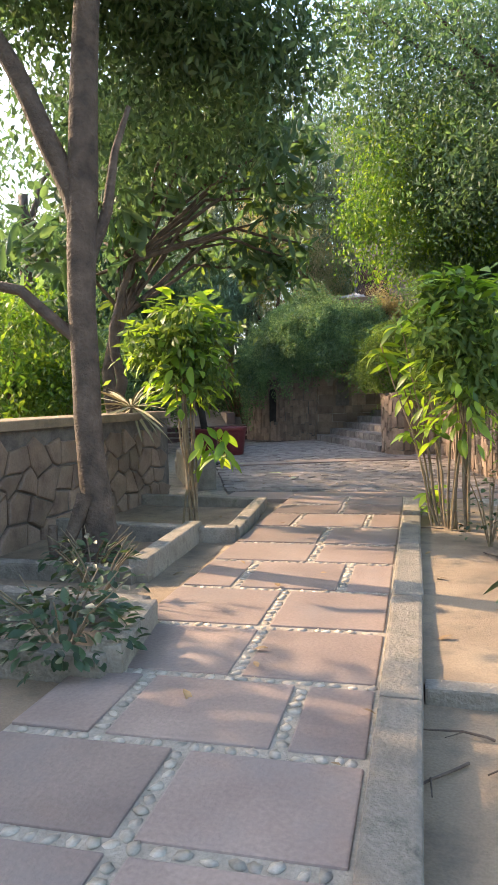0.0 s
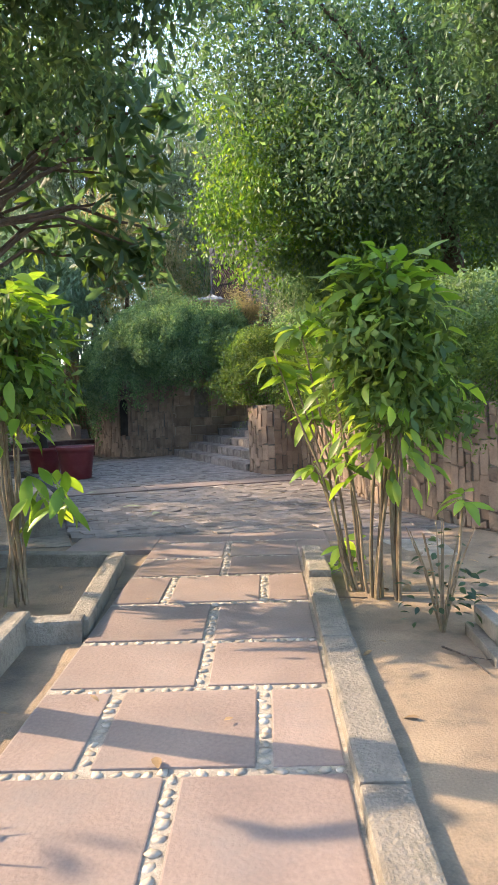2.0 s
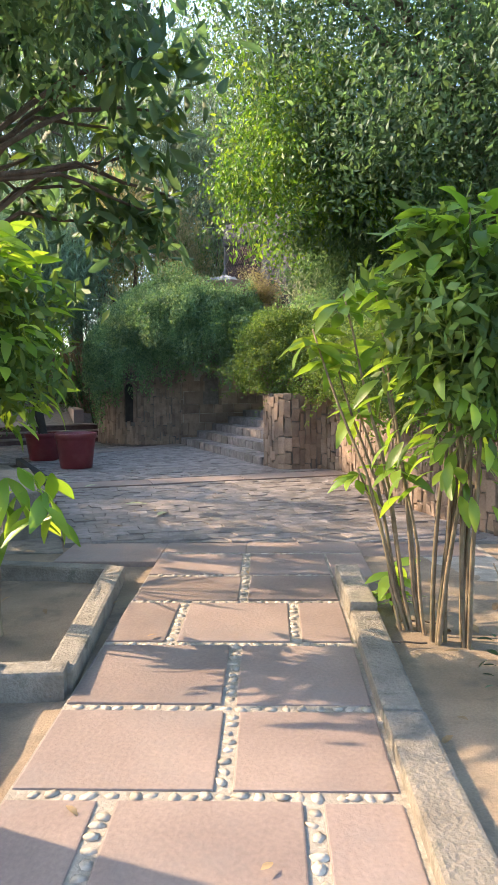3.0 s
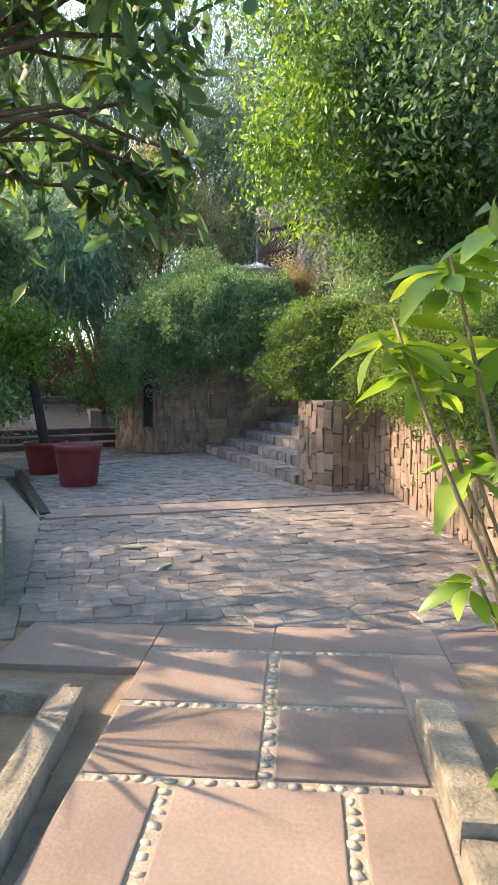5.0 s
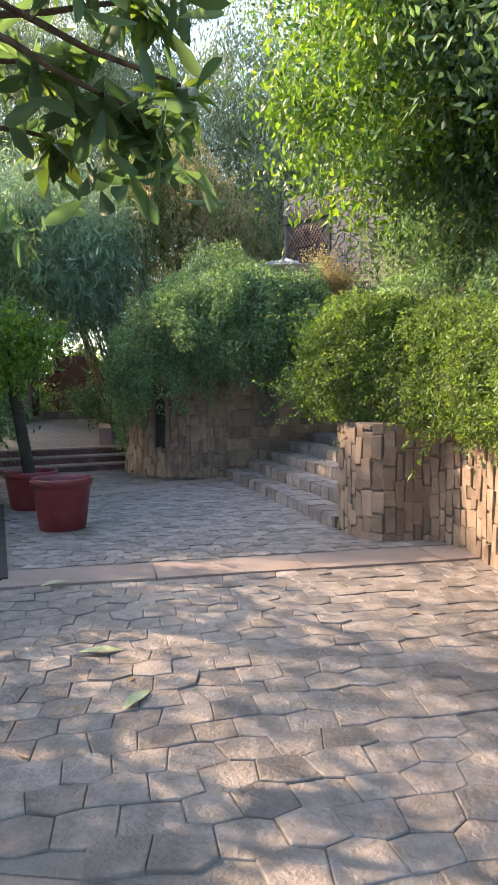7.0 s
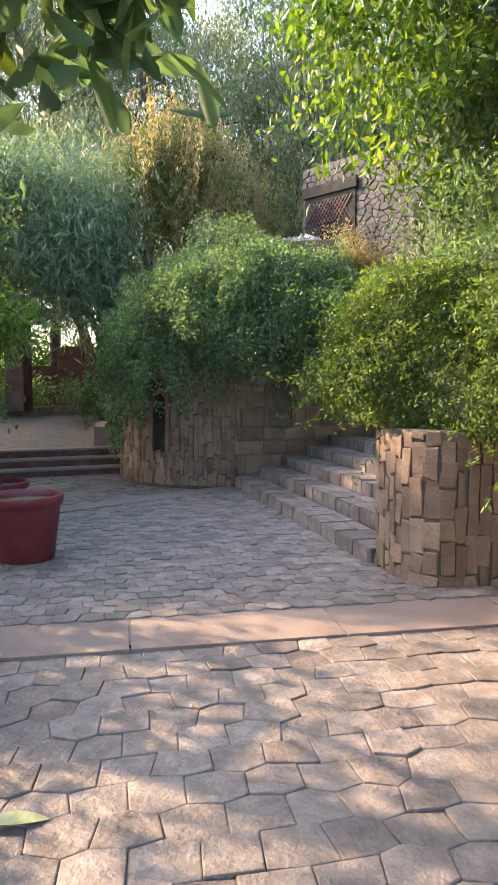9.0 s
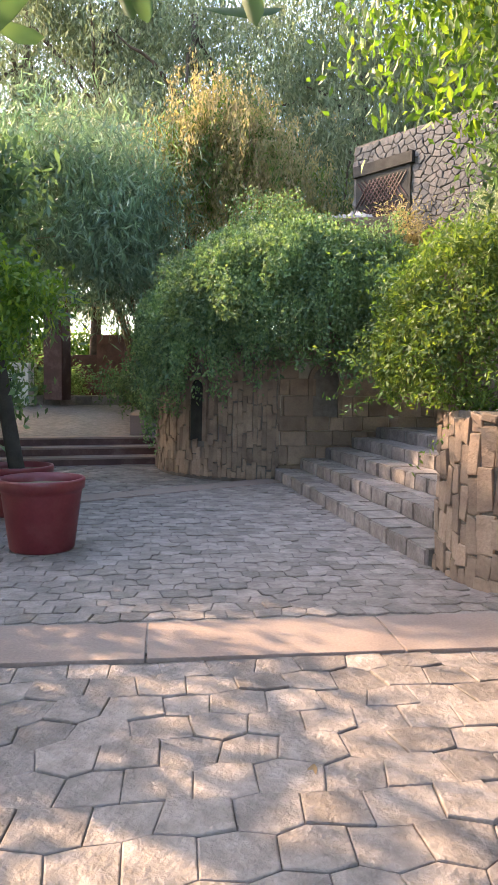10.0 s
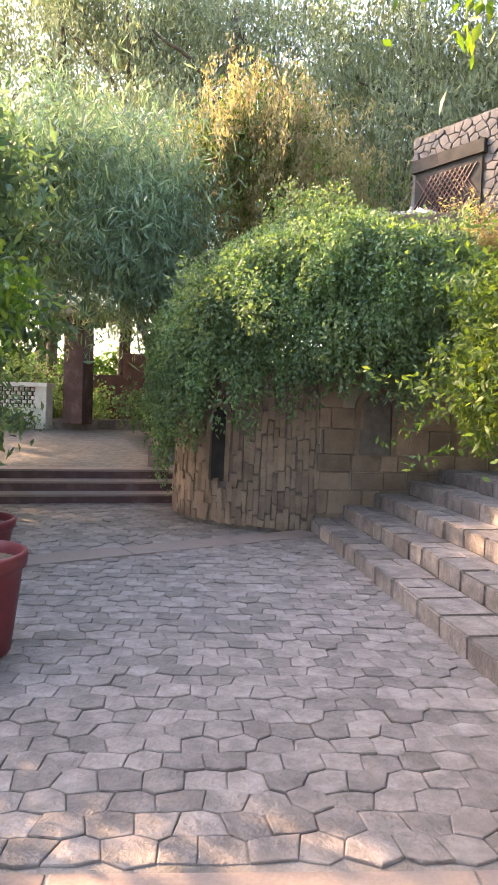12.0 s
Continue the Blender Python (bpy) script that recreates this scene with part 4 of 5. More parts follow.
# crowns at y 5.3, 15, 19, 19.4, 21.6 are added to shade the paving
leaf_count = {5.3: 16000, 2: 9000, -4: 9000, -5: 9000, 18: 9000, 10: 12000, 40: 12000, 46: 20000, 24: 12000, 24.5: 14000, 15.0: 2200, 19.0: 32000, 19.4: 12000, 21.6: 14000}
for i, (x, y, h, r, lm) in enumerate(SPEC):
    z0 = 3.3 if x > 2 and y > 15 else -0.1
    tree("tree", (x, y, z0), (x + 0.3, y, z0 + h * 0.75), 0.17, (x, y, z0 + h * 0.6), (r, r, h * 0.46), 60 if r > 2.5 else 30, 0.95 if r > 2.5 else 0.6, leaf_count.get(y, 30000 if r > 2.5 else 5500), (0.2, 0.05) if lm is L_feather else (0.2, 0.065), lm, "tall feathery tree beyond the stone court, haze put into its pale leaf colour" if lm is L_feather else "dense dark green tree beyond the garden beds, some added to cast shade", 100 + i * 5, 5, shell=0.2, twig=0.5, droop=0.9 if lm is L_feather else 0.5, group="trees round the garden")
# low bushes beyond the wall, some added or raised to shade path and court
for i, (x, y, z, r, lm) in enumerate([(-6.2, 9.5, 0.8, 1.5, L_bright), (-6.8, 12.6, 1.95, 1.9, L_bright), (-6.6, 14.3, 1.8, 1.6, L_hedge), (-6.8, 16.2, 1.8, 1.6, L_hedge), (-7.3, 17.8, 1.6, 2.0, L_hedge), (-5.6, 5.4, 0.9, 1.5, L_bright), (-8.8, 18.4, 1.2, 1.9, L_canopy), (-10.5, 12, 1.6, 2.4, L_canopy), (-11, 28.5, 1.6, 2.0, L_hedge), (-6.4, 27.5, 1.4, 1.6, L_canopy), (-2.0, 26.5, 2.5, 1.5, L_bright)]):
    cl = scatter_clumps((x, y, z), (r, r, r * 0.75), 26, 0.42, 200 + i, -0.9)
    t = thing("bush", (x, y, -0.1), "loose green bush in dappled light, some added to cast shade", "bush", "bushes round the garden")
    limb("stem", [(x, y, -0.15), (x + 0.1, y, z * 0.7), (x + 0.2, y + 0.1, z + 0.3)], [0.05, 0.04, 0.02], M_bark, t, 6)
    part("crown", leaf_cloud("crown", clump_places(cl, 11000, 210 + i, 0.2, 0.35), 0.13, 0.055, lm, 0.3, 1.0, 220 + i), None, t)

# bright planting far behind the pavilion, and growth against the stone building
hedge_line("hedge", [(-26, 33, 0.9), (-18, 36.5, 1.0), (-11, 37.5, 1.1), (-5, 38, 1.2)], 26000, 1.6, 2.4, 241, L_bright, "sunlit green hedge far behind the pavilion", (0.24, 0.1), 0.5)
for i, (x, y, z, r, lm, leaf, label) in enumerate([(-0.75, 23.2, 4.05, 0.62, L_yellow, (0.09, 0.02), "dry grey-brown bush before the latticed window"), (1.1, 21.9, 4.2, 0.9, L_canopy, (0.3, 0.05), "dark bush with long narrow leaves beside the stone building"), (0.55, 20.9, 3.3, 0.75, L_feather, (0.1, 0.03), "pale straggling bush below the stone building")]):
    cl = scatter_clumps((x, y, z), (r, r, r * 0.95), 22, 0.2, 260 + i, -0.9)
    t = thing("bush", (x, y, 2.9), label, "bush")
    limb("stem", [(x, y, 2.3), (x + 0.05, y, z - 0.3), (x + 0.1, y + 0.05, z + 0.3)], [0.04, 0.03, 0.012], M_bark, t, 6)
    part("crown", leaf_cloud("crown", clump_places(cl, 3600, 270 + i, 0.2, 0.3), leaf[0], leaf[1], lm, 0.1, 1.0, 280 + i), None, t)

# bamboo
bam = thing("bamboo", (-6.3, 26.3, 0.35), "arching clump of blue-green bamboo", "bamboo")
g = random.Random(81)
tips = []
for k in range(24):
    b = Vector((-6.2 + g.uniform(-0.3, 0.3), 26.6 + g.uniform(-0.4, 0.4), 0.3))
    tip = Vector((-6.7 + g.uniform(-2.9, 1.9), 23.8 + g.uniform(-1.5, 1.4), g.uniform(3.5, 6.3)))
    mid = b.lerp(tip, 0.55) + Vector((0, 0, 2.2))
    limb("cane", [b, b.lerp(mid, 0.5) + Vector((0, 0, 0.5)), mid, tip], [0.03, 0.028, 0.02, 0.006], M_stem, bam, 6)
    tips += [mid.lerp(tip, s) for s in (0.2, 0.4, 0.6, 0.8, 1.0)]
cl = [(*p, 0.55, 0.55, 0.3) for p in tips] + [(p.x + g.uniform(-0.3, 0.3), p.y + g.uniform(-0.3, 0.3), max(3.5, p.z - g.uniform(0.4, 1.6)), 0.35, 0.35, 0.3) for p in tips[::2] for _ in range(2)]
part("crown", leaf_cloud("crown", clump_places(cl, 26000, 82, 0.1, 0.8), 0.27, 0.032, L_bamboo, 0.6, 1.0, 83), None, bam)

# yellowing vines hanging in strands
vine = thing("vine_tree", (-4.80, 26.5, -0.11), "dead-topped tree draped in yellowing vines", "tree")
limb("trunk", [(-5.00, 26.8, -0.17), (-4.90, 26.6, 2.75), (-4.50, 26.4, 6.16)], [0.14, 0.1, 0.04], M_bark, vine, 8, 0.05)
limb("branch", [(-4.90, 26.6, 3.08), (-5.70, 26.3, 4.84), (-6.20, 26.1, 6.16)], [0.07, 0.05, 0.02], M_bark, vine, 7, 0.05)
limb("branch", [(-4.70, 26.5, 3.85), (-3.90, 26.2, 5.06), (-3.40, 26.0, 5.50)], [0.06, 0.04, 0.02], M_bark, vine, 7, 0.05)
gv = np.random.default_rng(91)
for name, mat, count, seed in (("crown", L_yellow, 560, 92), ("vine_layer", L_lime, 210, 94), ("dry_layer", M_deadleaf, 110, 96)):
    st = []
    for k in range(count):
        x = -4.75 + gv.normal() * 1.3
        top = 7.3 - 0.5 * abs(x + 4.8) ** 1.3 + gv.normal() * 0.5 - (0.8 if name == "dry_layer" else 0)
        ln = gv.uniform(0.5, 1.9)
        m = int(ln / 0.022)
        s_ = np.linspace(0, 1, m)
        y = 26.0 + gv.normal() * 0.45
        dx, dy = gv.normal(size=2) * 0.3
        st.append(np.stack([x + dx * s_, y + dy * s_, top - ln * s_ ** 1.2], 1) + gv.normal(size=(m, 3)) * 0.06)
    part(name, leaf_cloud(name, np.concatenate(st), 0.11, 0.035 if name != "dry_layer" else 0.014, mat, 0.8, 0.8, seed), None, vine)

# ---- leafy plants with leaves of their own ----
def blade_mesh(name, length, width, curve, mat, rows=5):
    """One leaf blade along +x, folded at the midrib and bending down."""
    v, f = [], []
    for i in range(rows + 1):
        t = i / rows
        w = width * 0.5 * (math.sin(math.pi * min(1, t * 0.94 + 0.04)) ** 0.8) * (0.75 + 0.5 * t if t < 0.6 else 1.05)
        x, z = length * t, -curve * length * t * t
        v += [(x, -w, z + w * 0.25), (x, 0, z), (x, w, z + w * 0.25)]
    for i in range(rows):
        a = i * 3
        f += [(a, a + 3, a + 4, a + 1), (a + 1, a + 4, a + 5, a + 2)]
    return mesh_of(name, v, f, mat, True)


def set_leaf(mesh, parent, at, d, g, name="leaf", size=1.0):
    d = Vector(d).normalized()
    q = d.to_track_quat("X", "Z")
    m = Matrix.Translation(at) @ q.to_matrix().to_4x4() @ Matrix.Rotation(g.uniform(-0.6, 0.6), 4, "X") @ Matrix.Scale(size * g.uniform(0.75, 1.2), 4)
    ob = part(name, mesh, None, parent)
    ob.matrix_basis = parent.matrix_basis.inverted() @ m
    ob.matrix_parent_inverse = Matrix()
    return ob


BLADES = [blade_mesh("leaf", 0.21, 0.078, c, L_shrub) for c in (0.15, 0.35, 0.6)]
BIG = [blade_mesh("leaf", 0.3, 0.105, c, L_big, 6) for c in (0.2, 0.4, 0.65)]
DARK = [blade_mesh("leaf", 0.075, 0.04, c, L_dark, 4) for c in (0.1, 0.3)]


def cane_shrub(at, height, radius, canes, leaves, low, seed, label, lean=(0, 0), splay=0.34):
    g = random.Random(seed)
    t = thing("shrub", at, label, "shrub", "tall leafy shrubs beside the path")
    tips = []
    for k in range(canes):
        b = Vector(at) + Vector((g.uniform(-0.09, 0.09), g.uniform(-0.09, 0.09), -0.06))
        a = g.uniform(0, 2 * math.pi)
        r = radius * splay * g.uniform(0.1, 1.0)
        top = Vector(at) + Vector((math.cos(a) * r + lean[0], math.sin(a) * r + lean[1], height * g.uniform(0.62, 0.97)))
        mid = b.lerp(top, 0.5) + Vector((g.uniform(-0.05, 0.05), g.uniform(-0.05, 0.05), 0))
        limb("cane", [b, mid, top], [0.014, 0.011, 0.005], M_stem, t, 6, 0.02)
        tips.append((b, mid, top))
    for k in range(leaves):
        b, mid, top = tips[k % len(tips)]
        h = low + (1 - low) * (1 - g.random() ** 1.4)
        base = mid.lerp(top, max(0, h * 2 - 1)) if h > 0.5 else b.lerp(mid, h * 2)
        a = g.uniform(0, 2 * math.pi)
        rr = radius * g.uniform(0.1, 0.75) * (0.6 + 0.6 * math.sin(math.pi * min(1, (h - low) / (1 - low) * 0.85 + 0.12)))
        p = Vector((at[0] + lean[0] * h, at[1] + lean[1] * h, 0)) + Vector((math.cos(a) * rr, math.sin(a) * rr, at[2] + height * (h * 0.94 + g.uniform(-0.03, 0.05))))
        d = Vector((math.cos(a) + g.uniform(-0.4, 0.4), math.sin(a) + g.uniform(-0.4, 0.4), g.uniform(-0.55, 0.35) + (h - 0.75) * 1.2))
        set_leaf(BLADES[k % 3], t, p, d, g, size=0.6 + 0.35 * h)
    return t


sr = cane_shrub((0.52, 8.4, 0.0), 2.35, 0.52, 10, 320, 0.36, 301, "tall bright green shrub with many bare canes", (0.05, 0.0))
sl = cane_shrub((-2.06, 8.5, 0.05), 2.25, 0.56, 10, 280, 0.52, 302, "tall bright green shrub growing in the raised bed", (-0.05, 0.1))
g = random.Random(305)
for k in range(26):
    a = g.uniform(0, 6.28)
    set_leaf(BLADES[k % 3], sl, Vector((-1.8 + g.uniform(-0.12, 0.15), 8.5 + g.uniform(-0.15, 0.15), g.uniform(0.55, 0.95))), (math.cos(a), math.sin(a), -0.6), g)
# side shoots with whorls of leaves
for x, y, z, lx, ly in [(-0.18, 9.05, 1.72, 0.34, 8.62), (0.0, 9.1, 1.95, 0.36, 8.6), (-0.04, 9.2, 1.58, 0.34, 8.64), (0.16, 9.0, 2.05, 0.4, 8.6), (0.22, 9.15, 1.68, 0.42, 8.6), (0.1, 9.1, 1.28, 0.36, 8.65), (0.08, 8.95, 0.88, 0.3, 8.6), (0.3, 8.75, 0.95, 0.42, 8.55), (0.95, 8.05, 0.75, 0.8, 8.05), (0.28, 8.85, 0.3, 0.3, 8.9)]:
    limb("cane", [(lx, ly, -0.05), ((x + lx) / 2 + 0.04, (y + ly) / 2, z * 0.5), (x, y, z)], [0.012, 0.01, 0.006], M_stem, sr, 6, 0.03)
    for k in range(11 if z > 1.2 else 8):
        a = k * 0.79 + x
        set_leaf(BLADES[k % 3], sr, (x, y, z - 0.012 * k), (math.cos(a), math.sin(a), g.uniform(-0.4, 0.3)), g, size=1.1 if z > 1.2 else 0.85)
for name, root, c, r, n, seed in (("inner_leaves", sr, (0.55, 8.4, 1.65), (0.38, 0.38, 0.66), 3400, 351), ("inner_leaves", sl, (-2.08, 8.55, 1.7), (0.44, 0.44, 0.48), 2600, 352)):
    cl = scatter_clumps(c, r, 22, 0.16, seed, -0.9)
    part(name, leaf_cloud(name, clump_places(cl, n, seed, 0.2, 0.15), 0.12, 0.045, L_lime, 0.35, 1.0, seed + 5), None, root)


def low_bush(at, r, h, n, seed, label, meshes, size=1.0):
    g = random.Random(seed)
    t = thing("bush", at, label, "bush")
    for k in range(9):
        a = g.uniform(0, 6.28)
        limb("stem", [Vector(at) - Vector((0, 0, 0.04)), Vector(at) + Vector((math.cos(a) * r * 0.45, math.sin(a) * r * 0.45, h * 0.6)), Vector(at) + Vector((math.cos(a) * r * 0.9, math.sin(a) * r * 0.9, h))], [0.008, 0.006, 0.003], M_stem, t, 5)
    for k in range(n):
        a, q = g.uniform(0, 6.28), g.random() ** 0.5
        p = Vector(at) + Vector((math.cos(a) * r * q, math.sin(a) * r * q, h * (1 - 0.6 * q * q) * g.uniform(0.25, 1.05)))
        set_leaf(meshes[k % len(meshes)], t, p, (math.cos(a) + g.uniform(-0.6, 0.6), math.sin(a) + g.uniform(-0.6, 0.6), g.uniform(-0.5, 0.5)), g, size=size)
    return t


low_bush((-1.5, 4.95, 0.02), 0.36, 0.34, 300, 311, "low dark-leaved bush spilling over the bed edge", DARK)
low_bush((-1.75, 5.85, 0.0), 0.3, 0.36, 60, 312, "sparse dark-leaved bush in the bed", DARK)
low_bush((-2.1, 6.45, 0.0), 0.34, 0.3, 110, 313, "low dark-leaved bush at the foot of the tree", DARK)
low_bush((0.72, 7.7, 0.0), 0.22, 0.6, 90, 314, "thin dry bush with small leaves", DARK, 0.8)
low_bush((0.32, 8.95, 0.0), 0.12, 0.22, 40, 315, "small yellow-green seedling in the soil", [BLADES[0]], 0.4)

# overhanging twig
twig = thing("shrub", (1.0, 3.8, -0.07), "dark-leaved shrub twig overhanging the soil", "shrub")
limb("stem", [(1.0, 3.8, -0.1), (0.85, 3.9, 0.5), (0.5, 3.95, 0.76)], [0.014, 0.01, 0.005], M_stem, twig, 6)
TW = [blade_mesh("leaf", 0.17, 0.065, 0.25, L_dark, 5)]
for k, a in enumerate((2.4, 2.9, 3.4, 3.9, 4.5, 1.8)):
    set_leaf(TW[0], twig, (0.47 + 0.02 * k, 3.95, 0.74), (math.cos(a), math.sin(a), -0.25), g)

# spiky plant on the wall's end
yuc = thing("agave", (-3.3, 9.95, 1.1), "spiky pale agave growing on the wall", "agave")
SP = blade_mesh("blade", 0.6, 0.03, 0.25, surface("dry_agave", (0.3, 0.26, 0.14), (0.5, 0.44, 0.26), 0.7, 8, 60, 0.2, vary=0.25), 5)
limb("stem", [(-3.3, 9.95, 0.98), (-3.27, 9.93, 1.16)], [0.06, 0.05], M_stem, yuc, 8)
for k in range(64):
    a = g.uniform(0, 6.28)
    set_leaf(SP, yuc, (-3.27, 9.93, 1.16), (math.cos(a), math.sin(a), g.uniform(-0.9, 0.9)), g, "blade")

# frangipani: crooked limbs, whorls of broad leaves
fr = thing("frangipani", (-4.3, 11.35, -0.1), "crooked frangipani tree with whorls of broad leaves", "tree")
limb("trunk", [(-4.3, 11.35, -0.15), (-4.2, 11.40, 0.9), (-4.35, 11.55, 1.7), (-4.1, 11.65, 2.5)], [0.14, 0.11, 0.1, 0.08], M_bark, fr, 9, 0.06)
limb("branch", [(-4.25, 11.37, 0.6), (-3.95, 11.15, 1.5), (-4.0, 11.05, 2.3), (-3.7, 11.15, 3.2)], [0.09, 0.08, 0.065, 0.04], M_bark, fr, 8, 0.08)
whorls = []
gf = random.Random(331)
WH = [(-1.75, 13.85, 3.85), (-1.95, 13.55, 4.3), (-2.0, 13.65, 3.6), (-2.6, 13.45, 3.9), (-2.4, 13.25, 4.5), (-3.2, 13.15, 4.2), (-3.3, 13.25, 3.6), (-2.9, 12.75, 4.8), (-3.9, 12.65, 3.7), (-3.7, 12.35, 4.6), (-1.7, 13.55, 4.8), (-2.3, 12.95, 5.1), (-3.3, 12.15, 5.2), (-4.5, 12.15, 4.4), (-4.9, 11.95, 3.4), (-4.6, 12.55, 2.9), (-3.9, 11.55, 3.4), (-5.2, 11.15, 3.6), (-4.4, 10.75, 4.0), (-3.6, 10.95, 3.7), (-5.3, 12.25, 2.6), (-2.7, 13.75, 3.5), (-1.6, 13.15, 5.3), (-2.8, 12.25, 5.5)]
for k, w in enumerate(WH):
    w = Vector(w)
    start = Vector((-4.1, 11.65, 2.5)) if k % 2 else Vector((-3.7, 11.15, 3.2))
    mid = start.lerp(w, 0.55) + Vector((0, 0, 0.35))
    limb("branch", [start, mid, w], [0.035, 0.026, 0.016], M_bark, fr, 6, 0.06)
    for j in range(14):
        a = j * 2.4 + k
        up = gf.uniform(-0.75, 0.5)
        set_leaf(BIG[j % 3], fr, w - Vector((0, 0, 0.02 * j / 3)), (math.cos(a), math.sin(a), up), gf)

cl = [(*w, 0.3, 0.3, 0.22) for w in WH] + scatter_clumps((-3.0, 12.65, 5.2), (1.7, 1.3, 1.1), 24, 0.34, 335, -0.9)
part("crown", leaf_cloud("crown", clump_places(cl, 1700, 336, 0.1, 0.4), 0.36, 0.115, L_canopy, 0.45, 1.0, 337, None, True), None, fr)

# tree in the far pot
pt = thing("potted_tree", (-4.75, 17.6, 0.5), "small leafy tree with a dark trunk in the pot", "tree")
limb("trunk", [(-4.75, 17.6, 0.45), (-4.82, 17.55, 1.0), (-4.9, 17.5, 1.6), (-5.0, 17.6, 2.2)], [0.085, 0.08, 0.075, 0.03], M_darkbox, pt, 10, 0.015)
cl = scatter_clumps((-5.3, 17.5, 2.35), (0.85, 0.8, 0.75), 22, 0.3, 341, -0.9)
part("crown", leaf_cloud("crown", clump_places(cl, 7000, 342, 0.2, 0.25), 0.11, 0.04, L_bright, 0.4, 1.0, 343), None, pt)

# ---- left garden wall ----
lw = thing("wall_west", (-3.6, 7.5, 0), "low rubble stone garden wall with a broad plaster coping", "wall", kind="structure")
LWA, LWB = Vector((-3.5, 2.0)), Vector((-3.12, 10.75))
ld = (LWB - LWA).normalized()
ln_ = Vector((ld.y, -ld.x))
part("wall_core", prism([tuple(LWA), tuple(LWB), tuple(LWB - ln_ * 0.4), tuple(LWA - ln_ * 0.4)], -0.12, 1.0), M_joint, lw)
part("coping", rough_up(prism([tuple(LWA + ln_ * 0.05), tuple(LWB + ln_ * 0.05), tuple(LWB - ln_ * 0.55), tuple(LWA - ln_ * 0.55)], 1.0, 1.09, 0.02), 0.012), M_sand, lw, "worn sandy plaster coping")


def lw_map(u, v, h):
    p = LWA + ld * u + ln_ * h
    return (p.x, p.y, v)


# drain box in the soil
db = thing("drain_box", (0.98, 7.35, 0), "small broken concrete drain box in the soil", "drain box")
part("base", rough_up(box(0.84, 1.3, 7.15, 7.7, -0.08, 0.05, 0.015), 0.012, 4), M_concrete, db)
part("rim", rough_up(box(0.9, 1.3, 7.25, 7.33, 0.05, 0.15, 0.012), 0.01, 4), M_concrete, db)
part("rim", rough_up(box(0.9, 0.98, 7.33, 7.7, 0.05, 0.15, 0.012), 0.01, 4), M_concrete, db)

# pavilion and far wall
PX, PY, PZ = -9.4, 27.5, WZ + 0.22
pav = thing("pavilion", (PX, PY, PZ), "small dark stone pavilion with a flat overhanging roof", "pavilion")
part("pillar", rough_up(box(PX - 0.26, PX + 0.26, PY - 0.26, PY + 0.26, PZ - 0.1, 3.25, 0.03), 0.012), M_redstep, pav)
part("bracket", rough_up(box(PX - 0.5, PX + 0.5, PY - 0.4, PY + 0.4, 3.25, 3.45, 0.03), 0.01), M_redstep, pav)
bm = prism([(PX - 0.9, PY - 0.9), (PX + 0.9, PY - 0.9), (PX + 0.9, PY + 0.9), (PX - 0.9, PY + 0.9)], 3.45, 3.72)
for v_ in bm.verts:
    if v_.co.z > 3.6:
        v_.co.x = PX + (v_.co.x - PX) * 0.72
        v_.co.y = PY + (v_.co.y - PY) * 0.72
part("roof", bm, M_concrete, pav, "weathered sloping stone eave")
part("wall_panel", rough_up(box(PX + 0.45, PX + 1.25, 28.9, 29.2, 0.6, 2.75, 0.02), 0.006), M_brickred, pav)
jal = thing("jali_parapet", (-11, 27.0, 1.0), "white parapet pierced by a dark lattice screen", "parapet")
JX0, JX1, JY = -12.9, -9.95, 27.0
part("base", box(JX0, JX1, JY, JY + 0.3, 0.7, 1.3, 0.01), M_white, jal)
part("coping", box(JX0 - 0.1, JX1 + 0.05, JY - 0.05, JY + 0.35, 1.8, 1.9, 0.015), M_white, jal)
part("backing", box(JX0 + 0.1, JX1 - 0.3, JY + 0.1, JY + 0.2, 1.3, 1.8, 0.0), M_darkbox, jal)
for k in range(17):
    for j in range(5):
        x = JX0 + 0.12 + k * 0.15 + (0.075 if j % 2 else 0)
        part("lattice_block", box(x, x + 0.08, JY + 0.05, JY + 0.1, 1.31 + j * 0.098, 1.39 + j * 0.098, 0.0), M_white, jal)
part("pier", box(JX1 - 0.3, JX1, JY + 0.02, JY + 0.3, 1.3, 1.8, 0.008), M_white, jal)
bw = thing("wall_far", (-9, 30, 0), "dark red brick boundary wall", "wall", kind="structure")
part("wall_core", rough_up(strip((-16, 29.6), (-5.6, 31.0), 0.14, -0.1, 2.25, 0.02), 0.01), M_brickred, bw)
lawn = part("lawn", prism([(-40, 31.6), (-5, 31.6), (-8, 60), (-60, 60)], -0.1, 1.9), M_grass)
tagged(lawn, "sunlit green lawn beyond the boundary wall", "lawn", kind="structure")

# tarpaulin and lamp on the terrace
bm = bmesh.new()
bmesh.ops.create_grid(bm, x_segments=24, y_segments=16, size=0.5)
for v_ in bm.verts:
    r_ = max(abs(v_.co.x), abs(v_.co.y)) * 2
    h_ = max(0, 1 - r_ ** 2) * 0.34 + 0.09 * noise.noise(v_.co * 7) + 0.05 * noise.noise(v_.co * 17)
    v_.co = Vector((v_.co.x * 0.8, v_.co.y * 0.5, max(0, h_ * 0.42 + 0.09 * noise.noise(v_.co * 11))))
for f_ in bm.faces:
    f_.smooth = True
bmesh.ops.transform(bm, matrix=Matrix.Translation((-1.6, 22.5, 4.05)), verts=bm.verts)
tp = part("tarpaulin", bm, M_cloth)
tagged(tp, "crumpled grey tarpaulin bundle on the terrace edge", "tarpaulin")
